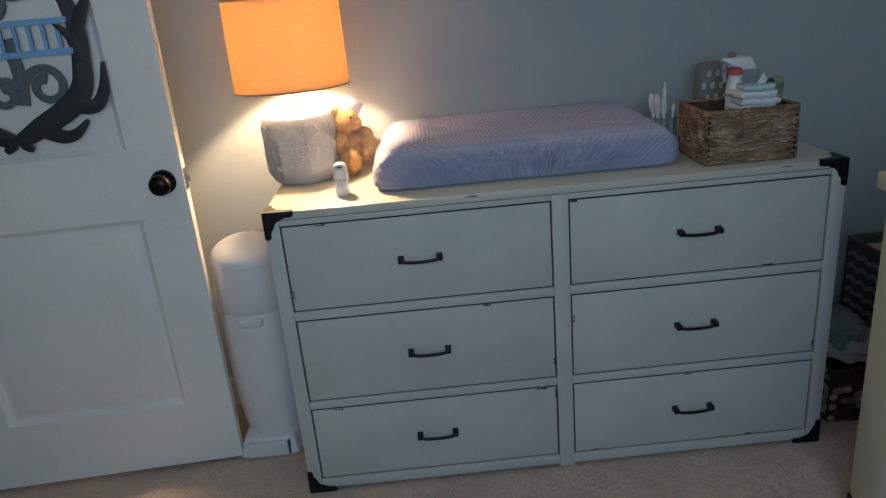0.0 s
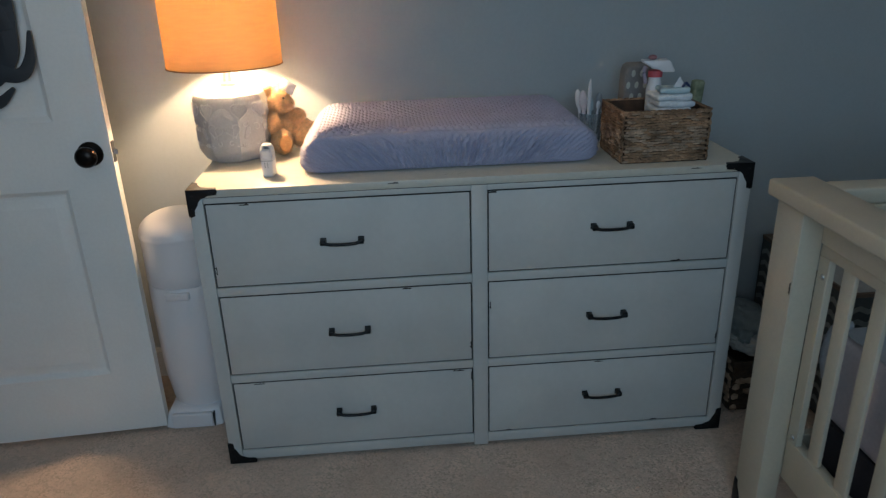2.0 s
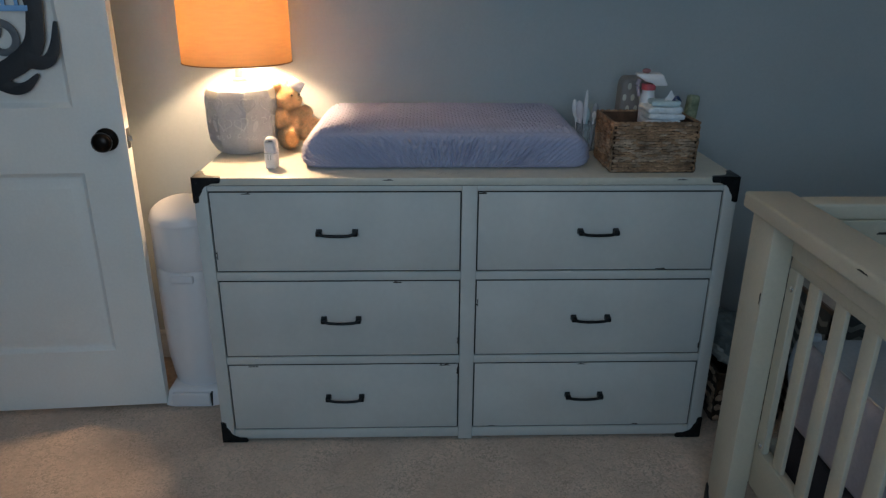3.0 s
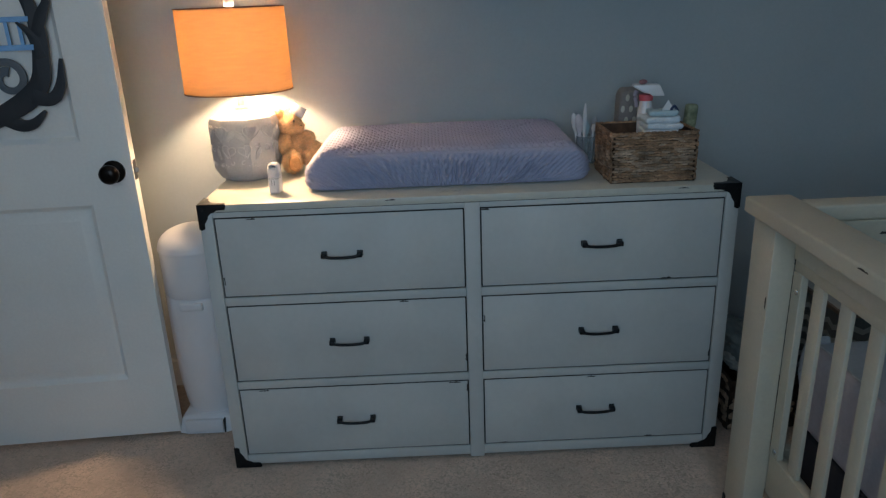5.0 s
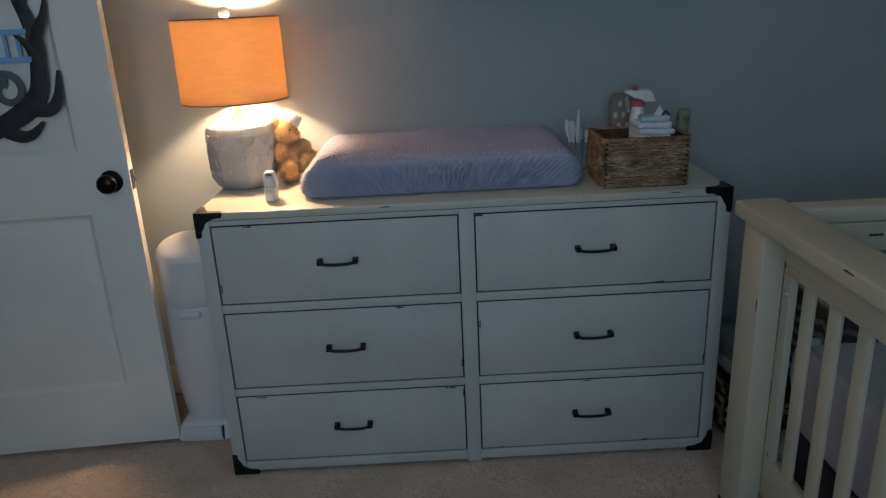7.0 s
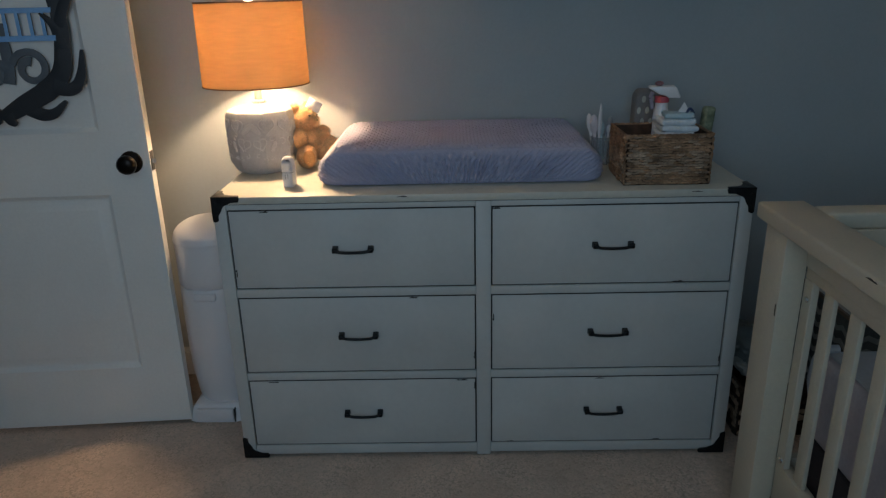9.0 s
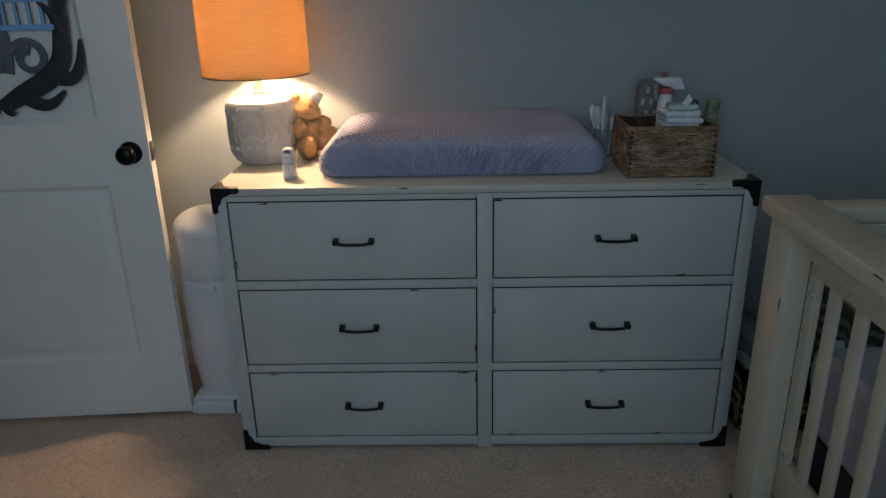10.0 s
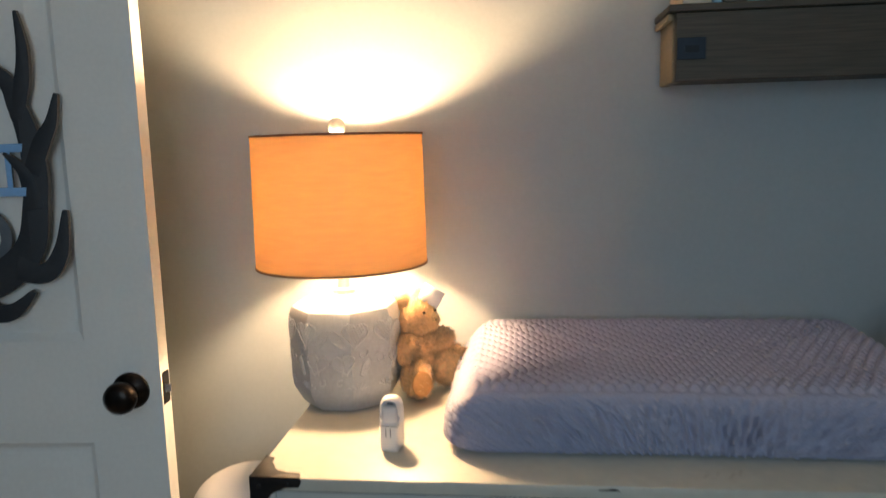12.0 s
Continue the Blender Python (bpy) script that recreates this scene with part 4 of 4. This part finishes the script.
# taupe dotted pouch, leaning behind the basket
pouch = thing("dotted_pouch", "taupe fabric pouch with cream dots standing behind the basket", "pouch", pose(1.246, 0.335, DH + 0.001, 6, 0, 0) @ Matrix.Diagonal((0.82, 1, 0.92, 1)))
out = [(-0.050, 0), (0.050, 0)] + [(0.050 - 0.022 * (1 - math.cos(t)), 0.205 + 0.032 * math.sin(t)) for t in np.linspace(0, math.pi / 2, 8)] + \
      [(-0.050 + 0.022 * (1 - math.cos(t)), 0.205 + 0.032 * math.sin(t)) for t in np.linspace(math.pi / 2, 0, 8)]
bm = plate(out, 0.05, m=pose(0, 0.05, 0, 90), bevel=0.008)
part("body", bm, TAUPE, pouch, smooth=50)
for i in range(3):
    for j in range(6):
        x, z = -0.036 + 0.030 * i + 0.015 * (j % 2), 0.028 + 0.037 * j
        if abs(x) < 0.044 and z < 0.225:
            part("dot", ball((x, 0.0, z), (0.0075, 0.0008, 0.0115), 2), DOTS, pouch)

# green packet behind the basket
gp = part("snack_packet", box(-0.019, 0.017, -0.014, 0.014, 0, 0.168, 0.009, 3), GREEN, None, smooth=60)
gp.matrix_world = pose(1.414, 0.315, DH + 0.003, 0, 5, 12)
tagged(gp, "green printed packet standing behind the woven basket", "packet")
bot = part("dark_bottle", lathe([(0.012, 0), (0.014, 0.003), (0.014, 0.150), (0.009, 0.157), (0.009, 0.168), (0.001, 0.169)], 20), NAVY, None)
bot.matrix_world = pose(1.300, 0.185, DH + 0.010, 4, 9, 0)
tagged(bot, "small dark navy bottle in the basket", "bottle")

# cup with combs and brushes
cup = thing("grooming_cup", "clear plastic cup holding white baby brushes and combs on the dresser", "cup", pose(1.112, 0.330, DH))
bm = lathe([(0.026, 0), (0.030, 0.002), (0.034, 0.085), (0.0325, 0.085), (0.0285, 0.004), (0.001, 0.004)], 32)
part("vessel", bm, GLASS, cup, "clear plastic vessel")
for name, dx, dy, lean, hgt, w, flat_end, mt, lab in (("comb", -0.013, -0.012, 1, 0.182, 0.0075, 0.62, PLASTIC, "slim white comb"), ("brush", -0.016, -0.004, -5, 0.148, 0.015, 0.42, PINKW, "pale oval baby brush"),
                                                ("brush", -0.020, 0.010, -8, 0.150, 0.012, 0.40, PLASTIC, "white oval baby brush"), ("bristles", -0.008, 0.004, -8, 0.132, 0.010, 0.40, GREYPL, "dark grey bristle head"),
                                                ("swab", 0.010, -0.016, 3, 0.118, 0.008, 0.22, PLASTIC, "white cotton-tipped stick"), ("swab", 0.020, -0.010, 9, 0.112, 0.008, 0.22, PLASTIC, "white cotton-tipped stick"),
                                                ("tube", 0.014, 0.010, 5, 0.138, 0.014, 0.5, GREYPL, "grey tube"), ("brush", 0.003, 0.016, -2, 0.126, 0.013, 0.4, TEAL, "pale teal brush")):
    bm = bmesh.new()
    box(-w * 0.35, w * 0.35, -0.003, 0.003, 0, hgt * (1 - flat_end * 0.8), 0.0012, 2, bm)
    ball((0, 0, hgt * (1 - flat_end / 2)), (w * 0.8, 0.0052, hgt * flat_end / 2), 3, bm)
    ob = part(name, bm, mt, cup, lab, 50)
    ob.matrix_local = pose(dx, dy, 0.006, 4, lean, -10)

# ---- diaper pail ----
pail = thing("diaper_pail", "tall white plastic pail with domed lid beside the dresser", "diaper pail", pose(-0.134, 0.315, 0))


BODY = [(0.090, 0.05), (0.097, 0.08), (0.107, 0.16), (0.110, 0.26), (0.1105, 0.38), (0.1095, 0.462), (0.107, 0.4675)]
part("body", lathe(BODY, 64), PLASTIC, pail)
part("collar", lathe([(0.1055, 0.468), (0.1055, 0.4715)], 64), PLASTIC, pail, "narrow recessed seam")
UP = [(0.1085, 0.472), (0.1105, 0.4745), (0.1095, 0.52), (0.109, 0.611)]
part("upper_body", lathe(UP, 64), PLASTIC, pail)
DOME = [(0.1115, 0.6115), (0.1125, 0.617), (0.1112, 0.622)] + [(0.1105 * math.cos(t), 0.622 + 0.064 * math.sin(t)) for t in np.linspace(0.05, 1.55, 16)]
part("lid", lathe(DOME, 64), PLASTIC, pail, "white domed lid", 60)
bm = box(-0.038, 0.034, -0.1150, -0.095, 0.434, 0.460, 0.006, 3)
part("release_button", bm, PLASTIC, pail, "white front catch")
foot = [(-0.104, -0.112), (-0.075, -0.122), (0.045, -0.122), (0.070, -0.112), (0.094, -0.04), (0.10, 0.06), (0.06, 0.10), (-0.06, 0.10), (-0.104, 0.06)]
bm = plate(foot, 0.060, m=Matrix.Translation((0, 0, 0.0)), bevel=0.012)
for v in bm.verts:
    k = 1 - 0.12 * v.co.z / 0.06
    v.co.x, v.co.y = v.co.x * k, v.co.y * k
fo = part("foot", bm, PLASTIC, pail, "white flared base", 40)
bm = box(-0.080, 0.044, -0.1265, -0.110, 0.006, 0.050, 0.005, 3)
part("pedal", bm, PLASTIC, fo, "white foot pedal")
# no opening here: a dark strip paints the shade of the pedal's slit
part("pedal_gap", box(0.0455, 0.0495, -0.1235, -0.105, 0.002, 0.048), GAP, fo, "dark strip painted as the shaded slit beside the pedal")

# ---- crib ----
crib = thing("crib", "antique cream wooden slatted crib with black iron foot brackets", "crib")
CX0, CX1, CY0, CY1 = 1.36, 2.10, -1.72, -0.30
PX = 1.364
for x0, x1 in ((PX, PX + 0.052), (CX1 - 0.056, CX1 - 0.004)):
    for y0, y1 in ((CY1 - 0.103, CY1), (CY0, CY0 + 0.103)):
        part("post", box(x0, x1, y0, y1, 0, 0.838, 0.003, 2), CRIB, crib)
for x0, x1 in ((CX0 - 0.018, 1.447), (CX1 - 0.087, CX1 + 0.018)):
    bm = box(x0, x1, CY0 - 0.012, CY1 + 0.012, 0.838, 0.875, 0.006, 3)
    part("top_cap", bm, CRIB, crib, "broad rounded top rail")
for y0, y1 in ((-0.392, -0.328), (CY0 + 0.020, CY0 + 0.086)):
    part("end_cap", box(1.4475, CX1 - 0.0875, y0, y1, 0.838, 0.874, 0.006, 3), CRIB, crib)
SX0, SX1 = 1.416, 1.436
YA, YB = CY1 - 0.103, CY0 + 0.103
for off in (0.0, CX1 - 0.06 - 1.42):
    part("apron", box(SX0 - 0.004 + off, SX1 + 0.004 + off, YB, YA, 0.7605, 0.838, 0.002), CRIB, crib)
    part("slat_rail", box(SX0 + off, SX1 + 0.004 + off, YB, YA, 0.734, 0.7595, 0.003, 2), CRIB, crib)
    part("bottom_rail", box(SX0 + off, SX1 + 0.008 + off, YB, YA, 0.150, 0.262, 0.003, 2), CRIB, crib)
    for y0 in (YA - 0.037, YB):
        part("side_stile", box(SX0 - 0.0005 + off, SX1 - 0.004 + off, y0, y0 + 0.037, 0.262, 0.734, 0.002), CRIB, crib)
for y in (-0.385, CY0 + 0.070):
    part("end_rail", box(1.4095, CX1 - 0.0495, y - 0.012, y + 0.012, 0.772, 0.838, 0.002), CRIB, crib)
    part("end_bottom_rail", box(1.4095, CX1 - 0.0495, y - 0.012, y + 0.012, 0.150, 0.262, 0.002), CRIB, crib)
slat = mesh_of("slat", box(-0.0055, 0.0055, -0.020, 0.020, 0.262, 0.734, 0.003, 2), CRIB, 40)
slat2 = mesh_of("slat", box(-0.019, 0.019, -0.0065, 0.0065, 0.262, 0.772, 0.003, 2), CRIB, 40)
y = -0.496
while y > YB + 0.06:
    for off in (0.0, CX1 - 0.06 - 1.42):
        ob = new("slat", slat)
        ob.parent, ob.location = crib, (1.428 + off, y, 0)
    y -= 0.1005
for i in range(6):
    ob = new("slat", slat2)
    ob.parent, ob.location = crib, (1.475 + 0.098 * i, CY0 + 0.07, 0)
for z in (0.690, 0.278):
    bm = ball((SX0 - 0.0005, -0.425, z), (0.0045, 0.0075, 0.0075), 3)
    part("bolt", bm, STEEL, crib, "bright steel bolt head")
bracket(crib, PX, CY1 - 0.103, 0.0, 1, 1, -1)
bracket(crib, PX, CY1, 0.0, 1, -1, -1)
chip(0.030, 0.005, crib, Matrix.Translation((PX - 0.0008, -0.4000, 0.655)) @ pose(0, 0, 0, 90, 0, -90) @ pose(0, 0, 0, 0, 0, 90))
chip(0.034, 0.004, crib, Matrix.Translation((CX0 - 0.0185, -0.752, 0.8680)) @ pose(0, 0, 0, 90, 0, -90))
chip(0.034, 0.007, crib, Matrix.Translation((1.613, -0.3978, 0.807)) @ pose(0, 0, 0, 90))

matt = thing("crib_mattress", "crib mattress in pale pink and grey fitted sheet", "mattress")
bm = box(1.462, 2.03, -1.60, -0.415, 0.345, 0.562, 0.030, 5)
part("mattress_core", bm, [SHEET], matt, smooth=60)
bm = box(1.475, 2.015, -1.585, -0.43, 0.5615, 0.566, 0.002)
part("sheet_top", bm, SHEETTOP, matt, "blue grey sheet top")
bm = tube(spline([(1.466, -0.425, 0.44), (1.455, -0.425, 0.50), (1.463, -0.43, 0.565), (1.50, -0.43, 0.572)], 6), 0.010, 8)
part("sheet_fold", bm, SHEETTOP, matt, "gathered sheet corner")
skirt = part("crib_skirt", box(1.47, 2.02, -1.60, -0.42, 0.10, 0.344, 0.004), DARKCLOTH)
tagged(skirt, "dark plum cloth skirt hanging under the crib mattress", "crib skirt")

# ---- wall shelf ----
shelf = thing("wall_shelf", "weathered brown wooden box shelf mounted on the grey wall", "wall shelf")
SHX0, SHX1, SHY, SHZ0, SHZ1 = 0.672, 1.440, 0.397, 1.402, 1.522
part("front_board", box(SHX0 + 0.002, SHX1 - 0.002, SHY, SHY + 0.016, SHZ0, SHZ1, 0.002), SHELFW, shelf)
for x in (SHX0, SHX1 - 0.016):
    part("end_board", box(x, x + 0.016, SHY + 0.0165, BACK - 0.001, SHZ0, SHZ1, 0.0015), SHELFE, shelf, "honey coloured wooden end")
part("bottom_board", box(SHX0 + 0.0165, SHX1 - 0.0165, SHY + 0.0165, BACK - 0.001, SHZ0 + 0.003, SHZ0 + 0.015), SHELFW, shelf)
part("top_board", box(SHX0 - 0.012, SHX1 + 0.012, SHY - 0.006, BACK - 0.001, SHZ1 + 0.0005, SHZ1 + 0.0130, 0.002), SHELFW, shelf)
bm = box(SHX0 - 0.012, SHX0 - 0.0005, SHY + 0.01, BACK - 0.001, SHZ1 - 0.014, SHZ1, 0.003)
part("end_moulding", bm, SHELFE, shelf, "honey coloured moulding")
bm = box(SHX0 + 0.004, SHX0 + 0.054, SHY - 0.0025, SHY - 0.0002, 1.440, 1.478, 0.0008)
pl = part("metal_plate", bm, PLATE, shelf, "dark metal label plate")
part("plate_window", box(SHX0 + 0.018, SHX0 + 0.042, SHY - 0.0032, SHY - 0.0026, 1.452, 1.464), IRON, pl, "dark plate window")
bx = SHX0 + 0.012
for w, h, k in ((0.050, 0.13, 0), (0.014, 0.19, 1), (0.040, 0.17, 4), (0.048, 0.20, 2), (0.012, 0.18, 4), (0.05, 0.16, 3), (0.06, 0.12, 4), (0.055, 0.19, 3), (0.03, 0.21, 2), (0.05, 0.18, 0)):
    bk = thing("picture_book", "picture book standing on the wall shelf", "book", pose(bx, SHY - 0.003, SHZ1 + 0.0135), "books on the shelf")
    part("cover", box(0, w, 0, 0.11, 0, h, 0.0015), BOOKS[k], bk)
    part("pages", box(0.002, w - 0.002, 0.001, 0.112, 0.003, h - 0.003), PAPER, bk, "white page block")
    bx += w + 0.003

# ---- things stored on the floor between dresser and crib ----
cb = thing("chevron_bin", "dark grey chevron fabric storage bin with tan rim on the carpet", "storage bin")
QX0, QX1, QY0, QY1, QZ = 1.785, 2.135, -0.02, 0.47, 0.425
bm = bmesh.new()
for q in ((QX0, QX0 + 0.006, QY0, QY1), (QX1 - 0.006, QX1, QY0, QY1), (QX0, QX1, QY0, QY0 + 0.006), (QX0, QX1, QY1 - 0.006, QY1)):
    box(*q, 0.0, QZ, bm=bm)
box(QX0 + 0.006, QX1 - 0.006, QY0 + 0.006, QY1 - 0.006, 0.28, 0.29, bm=bm)
part("body", bm, CHEVD, cb)
for q in ((QX0 - 0.002, QX0 + 0.008, QY0 - 0.002, QY1 + 0.002), (QX1 - 0.008, QX1 + 0.002, QY0 - 0.002, QY1 + 0.002), (QX0 + 0.008, QX1 - 0.008, QY0 - 0.002, QY0 + 0.008),
          (QX0 + 0.008, QX1 - 0.008, QY1 - 0.008, QY1 + 0.002)):
    part("rim", box(*q, QZ - 0.004, QZ + 0.010, 0.002), RIM, cb, "tan bound rim")


def zigzag(length, amp=0.013, pitch=0.055, w=0.017):
    k = int(length / pitch * 2)
    lo = [(i * pitch / 2, amp * (i % 2)) for i in range(k + 1)]
    return lo + [(x, y + w) for x, y in reversed(lo)]


for j in range(9):
    z = 0.030 + 0.042 * j
    bm = plate(zigzag(QY1 - QY0 - 0.02), 0.0008, m=Matrix(((0, 0, -1, QX0 - 0.0005), (-1, 0, 0, QY1 - 0.01), (0, 1, 0, z), (0, 0, 0, 1))))
    part("zigzag_stripe", bm, CHEVL, cb, "pale grey zigzag stripe", smooth=None)
    bm = plate(zigzag(QX1 - QX0 - 0.02), 0.0008, m=Matrix(((1, 0, 0, QX0 + 0.01), (0, 0, -1, QY0 - 0.0005), (0, 1, 0, z), (0, 0, 0, 1))))
    part("zigzag_stripe", bm, CHEVL, cb, "pale grey zigzag stripe", smooth=None)

cl = part("folded_blanket", box(QX0 + 0.012, QX1 - 0.012, QY0 + 0.012, QY1 - 0.012, 0.291, QZ - 0.012, 0.03, 3), LINER, None, smooth=60)
tagged(cl, "off-white folded blanket filling the chevron bin", "blanket")

basket("floor_basket", "low dark woven basket on the carpet beside the dresser", 1.53, 1.74, 0.08, 0.44, 0.0, 0.175, 9, 0.024, DARKGRASS, 0.006, DARKGRASS)


def crumple(w, d, h, seed, amp=0.03):
    bm = bmesh.new()
    bmesh.ops.create_icosphere(bm, subdivisions=5, radius=1)
    for v in bm.verts:
        p = v.co.copy()
        k = 1 + 0.22 * noise.noise(p * 1.7 + Vector((seed, 0, 0))) + 0.10 * abs(noise.noise(p * 5 + Vector((0, seed, 0)))) * 2
        v.co = Vector((p.x * w * k, p.y * d * k, p.z * h * k))
    return bm


for c, s, sd, mt, lb in (((1.630, 0.27, 0.212), (0.085, 0.14, 0.062), 2.0, BAG, "crumpled cloudy plastic bag in the dark basket"),
                         ((1.650, 0.19, 0.195), (0.095, 0.10, 0.035), 7.0, LINER, "white folded cloth in the dark basket")):
    ob = part("plastic_bag" if mt is BAG else "folded_cloth", crumple(*s, sd), mt, None, smooth=70)
    ob.location = c
    tagged(ob, lb, "bag" if mt is BAG else "cloth")

# ---- the window behind the camera ----
win = thing("window_1", "white framed window in the wall behind the camera", "window", kind="structure")
for q in ((WX0, WX0 + 0.05, 0.85, 2.15), (WX1 - 0.05, WX1, 0.85, 2.15), (WX0 + 0.05, WX1 - 0.05, 0.85, 0.90), (WX0 + 0.05, WX1 - 0.05, 2.10, 2.15)):
    part("window_frame", box(q[0], q[1], FRONT - 0.10, FRONT - 0.05, q[2], q[3]), TRIM, win)

# ---- carpet pile, near the dresser ----


def pile():
    """Short leaning yarn tufts, uncountable."""
    rs = np.random.RandomState(5)
    areas = ((-1.0, 1.40, -0.75, 0.02, 62000), (-1.0, 0.0, 0.02, 0.20, 6000), (1.46, 1.75, -0.3, 0.1, 3000), (-0.26, 0.0, 0.2, 0.5, 2500))
    vs, fs = [], []
    base_i = 0
    for x0, x1, y0, y1, k in areas:
        x, y = rs.uniform(x0, x1, k), rs.uniform(y0, y1, k)
        a = rs.uniform(0, 2 * math.pi, k)
        r, h = rs.uniform(0.0045, 0.0090, k), rs.uniform(0.0008, 0.0020, k)
        lx, ly = rs.normal(0, 0.0018, k), rs.normal(0, 0.0018, k)
        pts = np.empty((k, 4, 3))
        for j in range(3):
            pts[:, j, 0] = x + r * np.cos(a + j * 2.094)
            pts[:, j, 1] = y + r * np.sin(a + j * 2.094)
            pts[:, j, 2] = -0.0045
        pts[:, 3, 0], pts[:, 3, 1], pts[:, 3, 2] = x + lx, y + ly, -0.0042 + h
        vs.append(pts.reshape(-1, 3))
        idx = base_i + 4 * np.arange(k)[:, None]
        fs.append(np.concatenate([idx + np.array([[0, 1, 3]]), idx + np.array([[1, 2, 3]]), idx + np.array([[2, 0, 3]])]))
        base_i += 4 * k
    v, f = np.concatenate(vs), np.concatenate(fs)
    me = bpy.data.meshes.new("carpet_pile")
    me.from_pydata(v.tolist(), [], f.tolist())
    me.materials.append(TUFT)
    me.shade_smooth()
    return tagged(new("carpet_pile", me), "short beige carpet pile", "carpet pile", kind="stuff")


pile()
